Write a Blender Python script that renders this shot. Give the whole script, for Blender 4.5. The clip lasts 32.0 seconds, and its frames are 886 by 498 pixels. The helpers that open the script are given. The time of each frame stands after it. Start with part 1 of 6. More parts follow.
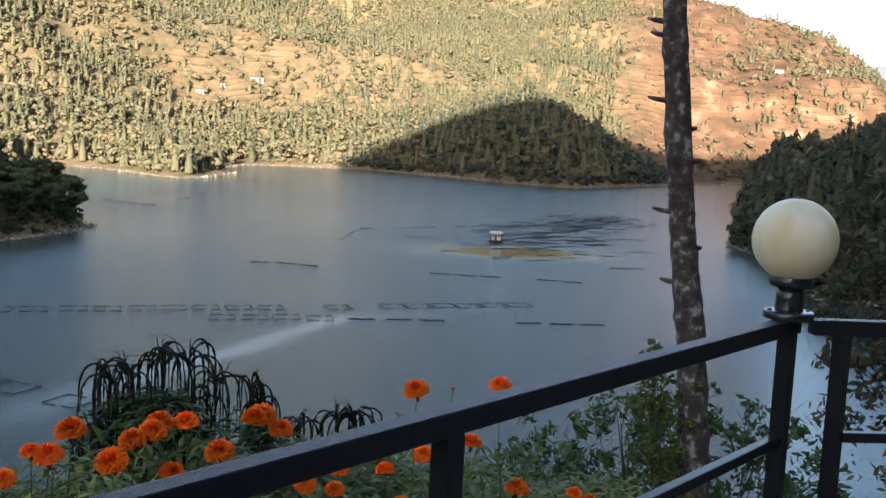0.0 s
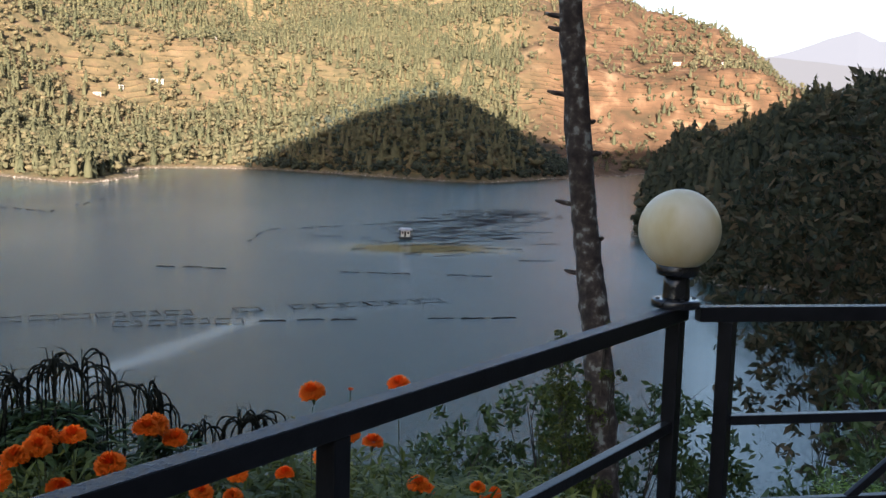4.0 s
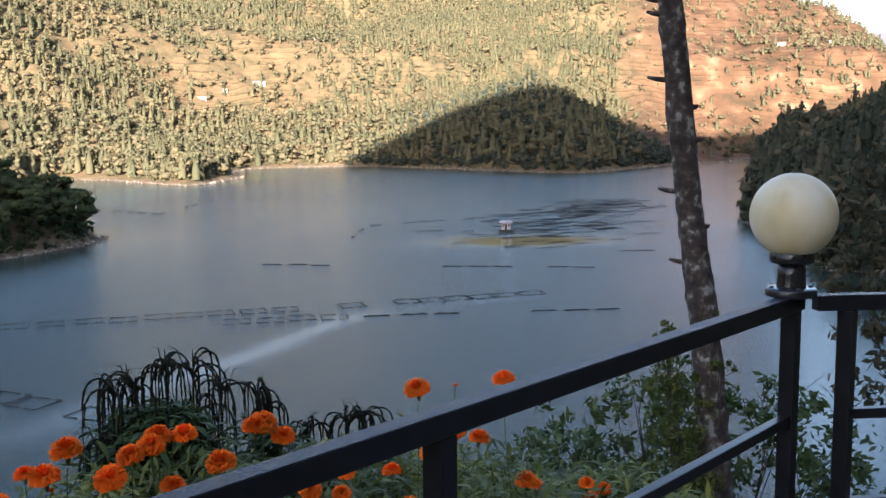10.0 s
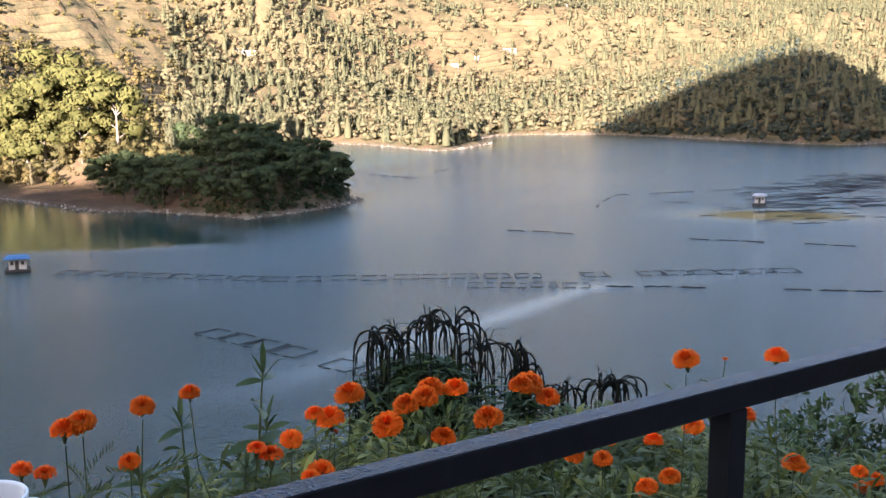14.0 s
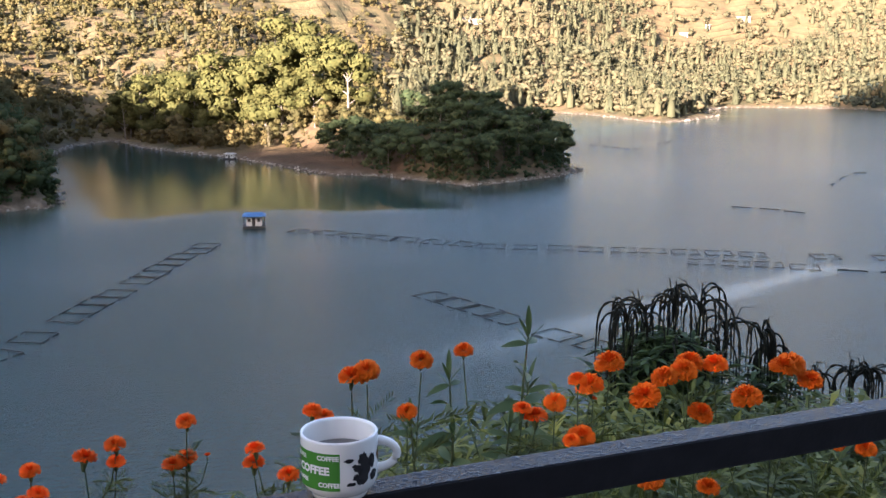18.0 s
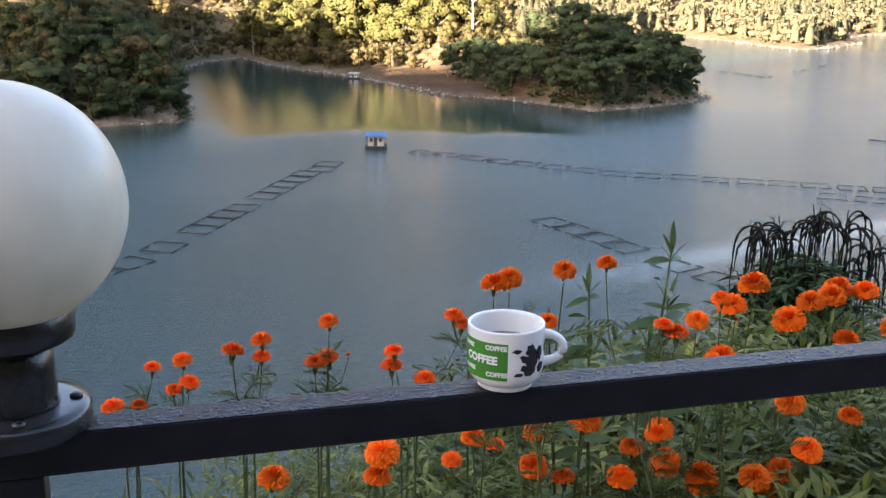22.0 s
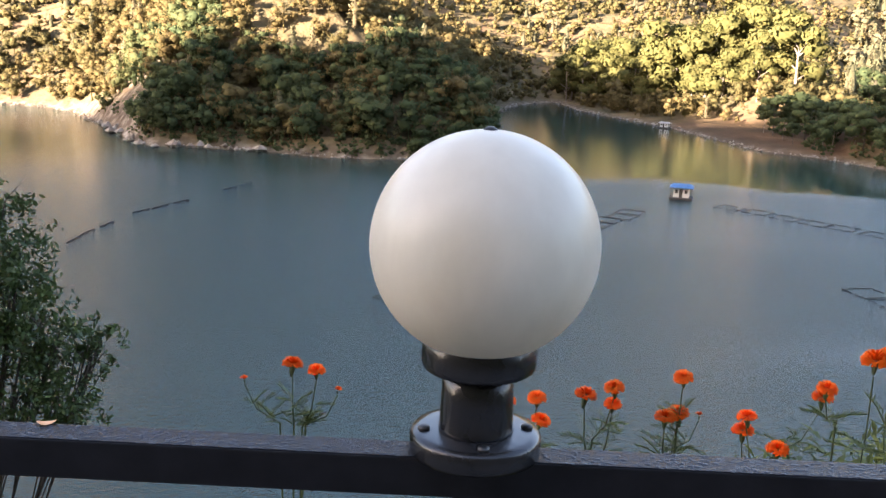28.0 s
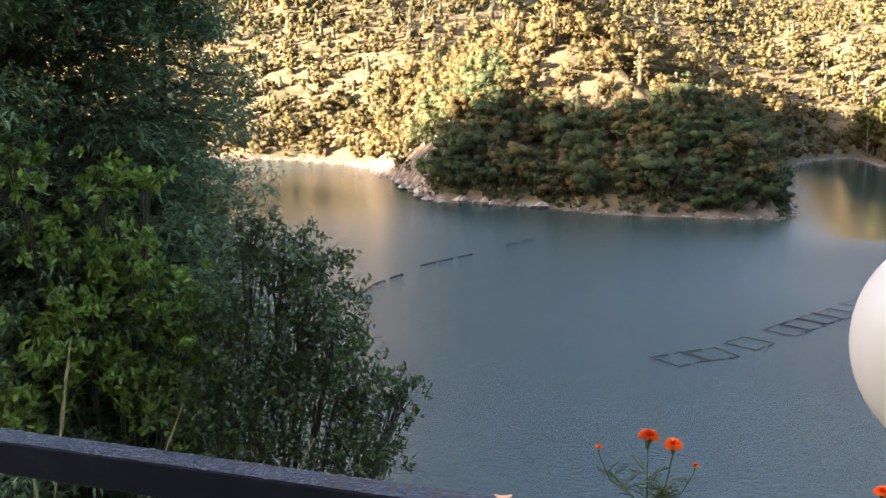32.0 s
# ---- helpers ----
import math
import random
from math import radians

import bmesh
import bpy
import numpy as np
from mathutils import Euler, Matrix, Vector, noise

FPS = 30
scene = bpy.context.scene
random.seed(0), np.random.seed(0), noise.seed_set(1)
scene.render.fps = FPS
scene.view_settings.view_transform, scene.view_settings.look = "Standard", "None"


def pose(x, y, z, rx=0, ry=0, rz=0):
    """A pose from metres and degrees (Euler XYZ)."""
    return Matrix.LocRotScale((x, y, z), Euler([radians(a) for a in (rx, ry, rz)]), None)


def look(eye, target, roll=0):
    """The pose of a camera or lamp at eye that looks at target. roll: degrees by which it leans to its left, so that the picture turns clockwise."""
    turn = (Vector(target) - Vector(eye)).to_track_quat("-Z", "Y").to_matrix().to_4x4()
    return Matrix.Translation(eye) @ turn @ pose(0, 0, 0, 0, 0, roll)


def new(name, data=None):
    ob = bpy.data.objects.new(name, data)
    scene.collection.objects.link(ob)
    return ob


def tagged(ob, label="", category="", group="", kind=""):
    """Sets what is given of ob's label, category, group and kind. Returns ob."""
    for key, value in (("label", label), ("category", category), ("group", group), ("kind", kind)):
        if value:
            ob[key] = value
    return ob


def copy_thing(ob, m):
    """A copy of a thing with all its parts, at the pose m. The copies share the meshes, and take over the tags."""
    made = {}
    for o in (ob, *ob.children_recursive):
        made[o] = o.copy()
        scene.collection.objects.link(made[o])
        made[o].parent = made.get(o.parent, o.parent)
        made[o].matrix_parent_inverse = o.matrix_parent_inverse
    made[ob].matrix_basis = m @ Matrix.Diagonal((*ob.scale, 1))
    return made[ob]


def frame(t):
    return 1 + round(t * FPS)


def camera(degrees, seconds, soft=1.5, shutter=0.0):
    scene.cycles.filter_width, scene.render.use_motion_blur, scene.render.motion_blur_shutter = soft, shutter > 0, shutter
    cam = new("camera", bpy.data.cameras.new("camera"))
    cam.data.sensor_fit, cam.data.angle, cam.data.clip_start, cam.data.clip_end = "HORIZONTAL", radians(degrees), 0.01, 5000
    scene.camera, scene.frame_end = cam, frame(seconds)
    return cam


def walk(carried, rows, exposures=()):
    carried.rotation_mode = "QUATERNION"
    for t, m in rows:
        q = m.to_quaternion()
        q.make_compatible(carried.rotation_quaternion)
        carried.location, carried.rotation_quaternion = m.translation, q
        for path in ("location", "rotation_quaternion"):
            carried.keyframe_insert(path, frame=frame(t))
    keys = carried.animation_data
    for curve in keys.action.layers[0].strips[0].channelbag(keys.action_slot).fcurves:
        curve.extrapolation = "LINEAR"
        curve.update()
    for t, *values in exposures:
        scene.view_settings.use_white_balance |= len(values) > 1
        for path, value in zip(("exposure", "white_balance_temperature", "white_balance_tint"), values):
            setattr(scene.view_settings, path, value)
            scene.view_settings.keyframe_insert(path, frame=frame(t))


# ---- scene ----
LENS = 47.08
cam = camera(LENS, 32.0, soft=1.45)


def stand(x, y, z, heading, pitch, roll):
    """A camera pose: heading clockwise from north (+y), pitch up, roll."""
    return Matrix.Translation((x, y, z)) @ pose(0, 0, 0, 0, 0, -heading) @ pose(0, 0, 0, 90 + pitch) @ pose(0, 0, 0, 0, 0, roll)


PATH = [
    (0, 0.272, -0.945, 1.407, 49.37, -6.61, 2.92),
    (0.5, 0.274, -0.952, 1.409, 50.10, -6.63, 2.76),
    (1, 0.281, -0.956, 1.409, 50.93, -6.65, 2.69),
    (1.5, 0.284, -0.959, 1.409, 51.68, -6.63, 2.65),
    (2, 0.291, -0.962, 1.408, 52.44, -6.72, 2.46),
    (2.5, 0.298, -0.964, 1.408, 53.07, -6.71, 2.28),
    (3, 0.301, -0.968, 1.409, 53.50, -6.70, 2.29),
    (3.5, 0.303, -0.972, 1.411, 54.02, -6.68, 2.04),
    (5.5, 0.331, -0.976, 1.413, 55.80, -6.14, 0.97),
    (6, 0.342, -0.977, 1.414, 56.42, -6.14, 0.95),
    (6.5, 0.347, -0.982, 1.413, 56.80, -6.16, 0.98),
    (7, 0.352, -0.980, 1.408, 57.09, -6.26, 1.18),
    (7.5, 0.358, -0.977, 1.410, 56.82, -6.53, 0.66),
    (8, 0.362, -0.970, 1.408, 55.93, -6.64, 0.59),
    (8.5, 0.359, -0.965, 1.409, 54.54, -6.67, 0.37),
    (9, 0.354, -0.959, 1.410, 52.98, -6.76, 0.11),
    (9.5, 0.342, -0.955, 1.410, 51.22, -6.93, -0.12),
    (10, 0.333, -0.951, 1.410, 48.75, -7.04, -0.40),
    (10.5, 0.328, -0.948, 1.410, 46.40, -7.23, -0.78),
    (11, 0.323, -0.944, 1.408, 44.48, -7.59, -0.78),
    (11.5, 0.326, -0.932, 1.402, 42.73, -8.04, -0.72),
    (12, 0.319, -0.930, 1.402, 41.12, -8.37, -0.77),
    (12.5, 0.310, -0.926, 1.402, 39.46, -8.51, -0.80),
    (13, 0.301, -0.921, 1.403, 38.06, -8.61, -0.62),
    (13.5, 0.290, -0.917, 1.403, 36.46, -8.61, -0.40),
    (14, 0.279, -0.908, 1.402, 34.96, -8.78, -0.13),
    (14.5, 0.264, -0.905, 1.402, 33.19, -8.96, 0.10),
    (16.5, 0.207, -0.891, 1.407, 26.91, -9.66, -0.03),
    (17, 0.192, -0.889, 1.407, 25.25, -9.89, -0.05),
    (17.5, 0.182, -0.879, 1.403, 23.87, -10.25, 0.22),
    (18, 0.171, -0.877, 1.402, 22.65, -10.50, 0.29),
    (18.5, 0.159, -0.876, 1.400, 21.33, -10.90, 0.48),
    (19, 0.150, -0.874, 1.396, 20.14, -11.66, 0.51),
    (19.5, 0.140, -0.879, 1.394, 19.23, -12.41, 0.48),
    (20, 0.133, -0.879, 1.391, 18.57, -13.13, 0.54),
    (20.5, 0.129, -0.875, 1.384, 17.95, -13.67, 0.61),
    (21, 0.129, -0.861, 1.377, 17.47, -14.16, 0.69),
    (21.5, 0.125, -0.864, 1.376, 16.88, -14.51, 0.64),
    (22, 0.125, -0.856, 1.370, 15.90, -14.85, 0.90),
    (22.5, 0.120, -0.853, 1.373, 14.25, -14.84, 0.40),
    (23, 0.114, -0.850, 1.374, 12.32, -14.59, -0.08),
    (23.5, 0.106, -0.847, 1.375, 10.45, -14.36, -0.39),
    (24, 0.095, -0.850, 1.377, 8.55, -13.97, -0.69),
    (24.5, 0.081, -0.853, 1.379, 7.00, -13.57, -0.62),
    (25, 0.067, -0.855, 1.380, 5.76, -13.24, -0.16),
    (25.5, 0.054, -0.857, 1.383, 4.71, -12.98, 0.25),
    (27.5, 0.002, -0.868, 1.383, 0.48, -12.83, 2.13),
    (28, -0.019, -0.860, 1.380, -1.14, -12.78, 2.35),
    (28.5, -0.035, -0.868, 1.383, -3.07, -12.67, 2.19),
    (29, -0.055, -0.873, 1.387, -5.04, -12.33, 2.07),
    (29.5, -0.073, -0.877, 1.391, -6.82, -11.96, 2.01),
    (30, -0.091, -0.874, 1.395, -8.72, -11.41, 1.66),
    (30.5, -0.107, -0.882, 1.400, -10.55, -10.91, 1.47),
    (31, -0.121, -0.900, 1.409, -11.99, -10.70, 1.15),
    (31.5, -0.143, -0.903, 1.411, -14.25, -10.18, 0.84),
    (32, -0.182, -0.888, 1.405, -17.15, -10.02, 0.71),
]
EXPOSURE = [(0, 2.8, 6000, 17), (2, 2.65, 6050, 17), (7, 2.33, 6050, 17), (8.7, 2.45, 6050, 18), (10, 2.87, 5900, 21), (11, 2.92, 5850, 22), (14, 3.23, 5950, 24), (17, 3.22, 6050, 25), (20, 3.55, 6350, 23), (25, 3.83, 6650, 24), (29, 3.8, 6650, 25), (32, 3.95, 6600, 26)]
walk(cam, [(row[0], stand(*row[1:])) for row in PATH], EXPOSURE)

# ---- light ----
SUN_TRAVEL = 50.0      # heading the sunlight travels towards
SUN_HEIGHT = 13.0
world = bpy.data.worlds.new("sky")
scene.world = world
world.use_nodes = True
wn = world.node_tree.nodes
sky = wn.new("ShaderNodeTexSky")
sky.sky_type = 'NISHITA'
sky.sun_disc = False
sky.sun_elevation = radians(SUN_HEIGHT)
sky.sun_rotation = radians(SUN_TRAVEL + 180.0)
sky.air_density, sky.dust_density, sky.ozone_density = 1.0, 2.5, 1.0
world.node_tree.links.new(sky.outputs[0], wn["Background"].inputs[0])
wn["Background"].inputs[1].default_value = 0.074
sun = new("sun", bpy.data.lights.new("sun", 'SUN'))
sun.data.energy, sun.data.angle, sun.data.color = 4.9, radians(0.6), (1.0, 0.87, 0.71)
d_sun = Vector((math.sin(radians(SUN_TRAVEL)) * math.cos(radians(SUN_HEIGHT)), math.cos(radians(SUN_TRAVEL)) * math.cos(radians(SUN_HEIGHT)), -math.sin(radians(SUN_HEIGHT))))
sun.matrix_world = look((0, 0, 300), Vector((0, 0, 300)) + d_sun)

# ---- materials ----


def material(name, colours, scale=4.0, detail=6.0, rough=0.7, metal=0.0, bump=0.0, bump_scale=None, coords='Object', spec=0.5, vary=0.0):
    """Noise-mixed colours with optional relief. colours: list of (position, rgb). vary: brightness spread between objects."""
    m = bpy.data.materials.new(name)
    m.use_nodes = True
    nt = m.node_tree
    b = nt.nodes["Principled BSDF"]
    co = nt.nodes.new("ShaderNodeTexCoord")
    nz = nt.nodes.new("ShaderNodeTexNoise")
    nz.inputs["Scale"].default_value, nz.inputs["Detail"].default_value = scale, detail
    nt.links.new(co.outputs[coords], nz.inputs["Vector"])
    rp = nt.nodes.new("ShaderNodeValToRGB")
    els = rp.color_ramp.elements
    while len(els) < len(colours):
        els.new(0.5)
    for e, (p, c) in zip(els, colours):
        e.position, e.color = p, (*c, 1)
    nt.links.new(nz.outputs["Fac"], rp.inputs[0])
    out = rp.outputs[0]
    if vary:
        inf = nt.nodes.new("ShaderNodeObjectInfo")
        hs = nt.nodes.new("ShaderNodeHueSaturation")
        mr = nt.nodes.new("ShaderNodeMapRange")
        mr.inputs[3].default_value, mr.inputs[4].default_value = 1 - vary, 1 + vary
        nt.links.new(inf.outputs["Random"], mr.inputs[0])
        nt.links.new(mr.outputs[0], hs.inputs["Value"])
        nt.links.new(out, hs.inputs["Color"])
        out = hs.outputs[0]
    nt.links.new(out, b.inputs["Base Color"])
    b.inputs["Roughness"].default_value = rough
    b.inputs["Metallic"].default_value = metal
    b.inputs["Specular IOR Level"].default_value = spec
    if bump:
        n2 = nt.nodes.new("ShaderNodeTexNoise")
        n2.inputs["Scale"].default_value, n2.inputs["Detail"].default_value = bump_scale or scale * 4, 5
        nt.links.new(co.outputs[coords], n2.inputs["Vector"])
        bp = nt.nodes.new("ShaderNodeBump")
        bp.inputs["Strength"].default_value = min(1.0, bump)
        bp.inputs["Distance"].default_value = 0.02
        nt.links.new(n2.outputs["Fac"], bp.inputs["Height"])
        nt.links.new(bp.outputs[0], b.inputs["Normal"])
    return m


def leaf_material(name, dark, mid, light, rough=0.6, glow=0.25):
    """Foliage: colour varies from plant to plant (tint attribute) and leaf to leaf; thin leaves let some light through."""
    m = bpy.data.materials.new(name)
    m.use_nodes = True
    nt = m.node_tree
    b = nt.nodes["Principled BSDF"]
    at = nt.nodes.new("ShaderNodeAttribute")
    at.attribute_name = "tint"
    geo = nt.nodes.new("ShaderNodeNewGeometry")
    mx = nt.nodes.new("ShaderNodeMath")
    mx.operation = 'MULTIPLY_ADD'
    mx.inputs[1].default_value = 0.35
    nt.links.new(geo.outputs["Random Per Island"], mx.inputs[0])
    sc = nt.nodes.new("ShaderNodeMath")
    sc.operation = 'MULTIPLY'
    sc.inputs[1].default_value = 0.65
    nt.links.new(at.outputs["Fac"], sc.inputs[0])
    nt.links.new(sc.outputs[0], mx.inputs[2])
    rp = nt.nodes.new("ShaderNodeValToRGB")
    els = rp.color_ramp.elements
    els.new(0.5)
    for e, p, c in zip(els, (0.05, 0.5, 0.95), (dark, mid, light)):
        e.position, e.color = p, (*c, 1)
    nt.links.new(mx.outputs[0], rp.inputs[0])
    nt.links.new(rp.outputs[0], b.inputs["Base Color"])
    b.inputs["Roughness"].default_value = rough
    b.inputs["Specular IOR Level"].default_value = 0.3 if rough < 0.7 else 0.08
    if glow:
        tr = nt.nodes.new("ShaderNodeBsdfTranslucent")
        nt.links.new(rp.outputs[0], tr.inputs[0])
        mix = nt.nodes.new("ShaderNodeMixShader")
        mix.inputs[0].default_value = glow
        nt.links.new(b.outputs[0], mix.inputs[1])
        nt.links.new(tr.outputs[0], mix.inputs[2])
        nt.links.new(mix.outputs[0], nt.nodes["Material Output"].inputs[0])
    return m


M_BLACK = material("black_paint", [(0.3, (0.008, 0.008, 0.009)), (0.75, (0.016, 0.016, 0.018))], 30, rough=0.30, bump=0.05, bump_scale=120, spec=0.22)
M_WET = material("wet_film", [(0.3, (0.008, 0.008, 0.011)), (0.7, (0.016, 0.016, 0.022))], 12, rough=0.22, spec=0.18, bump=0.25, bump_scale=260)
M_DROP = material("water_drop", [(0.3, (0.02, 0.02, 0.022)), (0.7, (0.03, 0.03, 0.034))], 10, rough=0.08, spec=0.55)
M_FLANGE = material("black_plastic", [(0.3, (0.010, 0.010, 0.011)), (0.75, (0.022, 0.022, 0.023))], 25, rough=0.22, bump=0.04, bump_scale=90)
M_SCREW = material("dull_screw", [(0.3, (0.03, 0.03, 0.03)), (0.7, (0.08, 0.08, 0.08))], 60, rough=0.4, metal=0.8)
M_CERAMIC = material("white_ceramic", [(0.3, (0.86, 0.83, 0.76)), (0.7, (0.92, 0.89, 0.82))], 6, rough=0.15)
M_GREEN = material("green_print", [(0.3, (0.055, 0.23, 0.022)), (0.7, (0.065, 0.26, 0.028))], 20, rough=0.2)
M_SPOT = material("black_print", [(0.3, (0.012, 0.010, 0.010)), (0.7, (0.02, 0.018, 0.018))], 20, rough=0.2)
M_COFFEE = material("coffee", [(0.3, (0.045, 0.018, 0.008)), (0.7, (0.07, 0.03, 0.012))], 12, rough=0.08)
M_PETAL = material("orange_petals", [(0.25, (0.95, 0.13, 0.006)), (0.55, (0.99, 0.205, 0.010)), (0.8, (0.99, 0.31, 0.014))], 40, rough=0.7, spec=0.15, vary=0.18)
M_PETAL_RED = material("red_orange_petals", [(0.25, (0.93, 0.10, 0.007)), (0.55, (0.98, 0.165, 0.010)), (0.8, (0.98, 0.26, 0.014))], 40, rough=0.7, spec=0.15, vary=0.2)
M_PETAL_FADED = material("faded_petal", [(0.3, (0.75, 0.32, 0.12)), (0.7, (0.85, 0.45, 0.2))], 60, rough=0.5)
M_STEM = material("green_stem", [(0.3, (0.045, 0.065, 0.018)), (0.7, (0.095, 0.12, 0.036))], 30, rough=0.6, vary=0.25)
M_BARK = material("pine_bark", [(0.3, (0.022, 0.015, 0.011)), (0.5, (0.06, 0.043, 0.032)), (0.57, (0.10, 0.080, 0.062)), (0.64, (0.25, 0.25, 0.21))], 9, 8, rough=0.9, bump=1.0, bump_scale=22)
M_TWIG = material("twig_bark", [(0.3, (0.03, 0.022, 0.016)), (0.7, (0.10, 0.08, 0.06))], 8, rough=0.9)
M_PALE = material("pale_trunk", [(0.3, (0.10, 0.082, 0.062)), (0.7, (0.22, 0.185, 0.145))], 1.5, rough=0.9)
# far woods: pale, greyed, narrow colour ranges carry the haze of distance
M_LEAF_FAR = leaf_material("hazed_forest_leaves", (0.082, 0.088, 0.050), (0.117, 0.110, 0.060), (0.175, 0.136, 0.076), rough=0.8, glow=0.4)
M_LEAF_PINEFAR = leaf_material("hazed_pine_needles", (0.084, 0.089, 0.050), (0.111, 0.109, 0.058), (0.150, 0.132, 0.070), rough=0.8, glow=0.4)
# for woods below the shadow line: shade is put into this green
M_LEAF_SHADED = leaf_material("shaded_wood_leaves", (0.038, 0.060, 0.029), (0.066, 0.088, 0.037), (0.112, 0.116, 0.046), rough=0.8, glow=0.4)
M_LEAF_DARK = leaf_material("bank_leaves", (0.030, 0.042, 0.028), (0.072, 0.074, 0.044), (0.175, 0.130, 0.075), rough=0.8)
# for slopes in the sun: the golden light is put into the colour
M_LEAF_GOLD = leaf_material("sunny_leaves", (0.078, 0.074, 0.030), (0.112, 0.094, 0.037), (0.152, 0.112, 0.045), rough=0.8, glow=0.4)
# headland leaves: bluish shade and haze are put into the leaf colour
M_LEAF_ISLE_SHADED = leaf_material("shaded_headland_leaves", (0.030, 0.042, 0.034), (0.048, 0.060, 0.045), (0.075, 0.080, 0.056), rough=0.8)
M_LEAF_ROW = leaf_material("tall_tree_leaves", (0.064, 0.072, 0.024), (0.100, 0.099, 0.032), (0.145, 0.126, 0.042), rough=0.8, glow=0.4)
M_LEAF_NEAR = leaf_material("near_leaves", (0.032, 0.058, 0.020), (0.068, 0.108, 0.032), (0.13, 0.17, 0.050), rough=0.45)
M_LEAF_PINE = leaf_material("pine_needles", (0.060, 0.110, 0.056), (0.125, 0.200, 0.085), (0.22, 0.29, 0.11), rough=0.5, glow=0.35)
M_LEAF_BED = leaf_material("marigold_leaves", (0.040, 0.060, 0.014), (0.125, 0.145, 0.028), (0.33, 0.31, 0.062), rough=0.62, glow=0.3)
M_VINE = leaf_material("vine_leaves", (0.08, 0.15, 0.024), (0.18, 0.28, 0.045), (0.30, 0.40, 0.07), rough=0.45, glow=0.35)
M_TASSEL = material("dark_tassels", [(0.3, (0.010, 0.011, 0.008)), (0.7, (0.030, 0.030, 0.018))], 60, rough=0.95, spec=0.15, bump=0.6, bump_scale=300)
M_STRAW = material("dry_straw", [(0.3, (0.13, 0.12, 0.04)), (0.7, (0.26, 0.23, 0.09))], 30, rough=0.7)
M_FLOAT = material("cage_frame", [(0.3, (0.012, 0.011, 0.010)), (0.7, (0.04, 0.036, 0.032))], 2, rough=0.8, spec=0.2)
M_WALL = material("white_wall", [(0.3, (0.20, 0.18, 0.15)), (0.7, (0.30, 0.27, 0.23))], 0.6, rough=0.8)
M_HUTWALL = material("hut_wall", [(0.3, (0.42, 0.40, 0.37)), (0.7, (0.58, 0.56, 0.52))], 0.9, rough=0.7)
M_TIN = material("grey_roof", [(0.3, (0.28, 0.26, 0.24)), (0.7, (0.5, 0.47, 0.44))], 0.7, rough=0.5)
M_BLUE = material("blue_roof", [(0.3, (0.02, 0.085, 0.20)), (0.7, (0.04, 0.13, 0.28))], 1.0, rough=0.5)
M_DARKWOOD = material("dark_timber", [(0.3, (0.02, 0.016, 0.013)), (0.7, (0.06, 0.05, 0.04))], 3, rough=0.8)
M_ROCK = material("shore_rock", [(0.3, (0.12, 0.095, 0.07)), (0.5, (0.23, 0.19, 0.145)), (0.7, (0.36, 0.32, 0.26))], 0.5, 8, rough=0.9, bump=1.0, bump_scale=1.2)
M_PAVE = material("terrace_concrete", [(0.3, (0.10, 0.095, 0.09)), (0.7, (0.18, 0.17, 0.16))], 2.5, rough=0.85, bump=0.4)


def globe_material(name, low, high, spread):
    m = bpy.data.materials.new(name)
    m.use_nodes = True
    nt = m.node_tree
    b = nt.nodes["Principled BSDF"]
    co = nt.nodes.new("ShaderNodeTexCoord")
    mp = nt.nodes.new("ShaderNodeMapping")
    mp.inputs["Scale"].default_value = (spread, spread, spread * 0.5)
    nz = nt.nodes.new("ShaderNodeTexNoise")
    nz.inputs["Scale"].default_value, nz.inputs["Detail"].default_value = 1.0, 5
    rp = nt.nodes.new("ShaderNodeValToRGB")
    rp.color_ramp.elements[0].position, rp.color_ramp.elements[0].color = 0.25, (*low, 1)
    rp.color_ramp.elements[1].position, rp.color_ramp.elements[1].color = 0.62, (*high, 1)
    nt.links.new(co.outputs["Object"], mp.inputs[0])
    nt.links.new(mp.outputs[0], nz.inputs["Vector"])
    nt.links.new(nz.outputs["Fac"], rp.inputs[0])
    nt.links.new(rp.outputs[0], b.inputs["Base Color"])
    b.inputs["Roughness"].default_value = 0.30
    tr = nt.nodes.new("ShaderNodeBsdfTranslucent")
    nt.links.new(rp.outputs[0], tr.inputs[0])
    mix = nt.nodes.new("ShaderNodeMixShader")
    mix.inputs[0].default_value = 0.22
    nt.links.new(b.outputs[0], mix.inputs[1])
    nt.links.new(tr.outputs[0], mix.inputs[2])
    nt.links.new(mix.outputs[0], nt.nodes["Material Output"].inputs[0])
    return m


M_GLOBE = globe_material("milky_globe", (0.68, 0.605, 0.465), (0.88, 0.81, 0.665), 11)
M_GLOBE_STAINED = globe_material("stained_globe", (0.68, 0.54, 0.24), (0.88, 0.81, 0.62), 9)


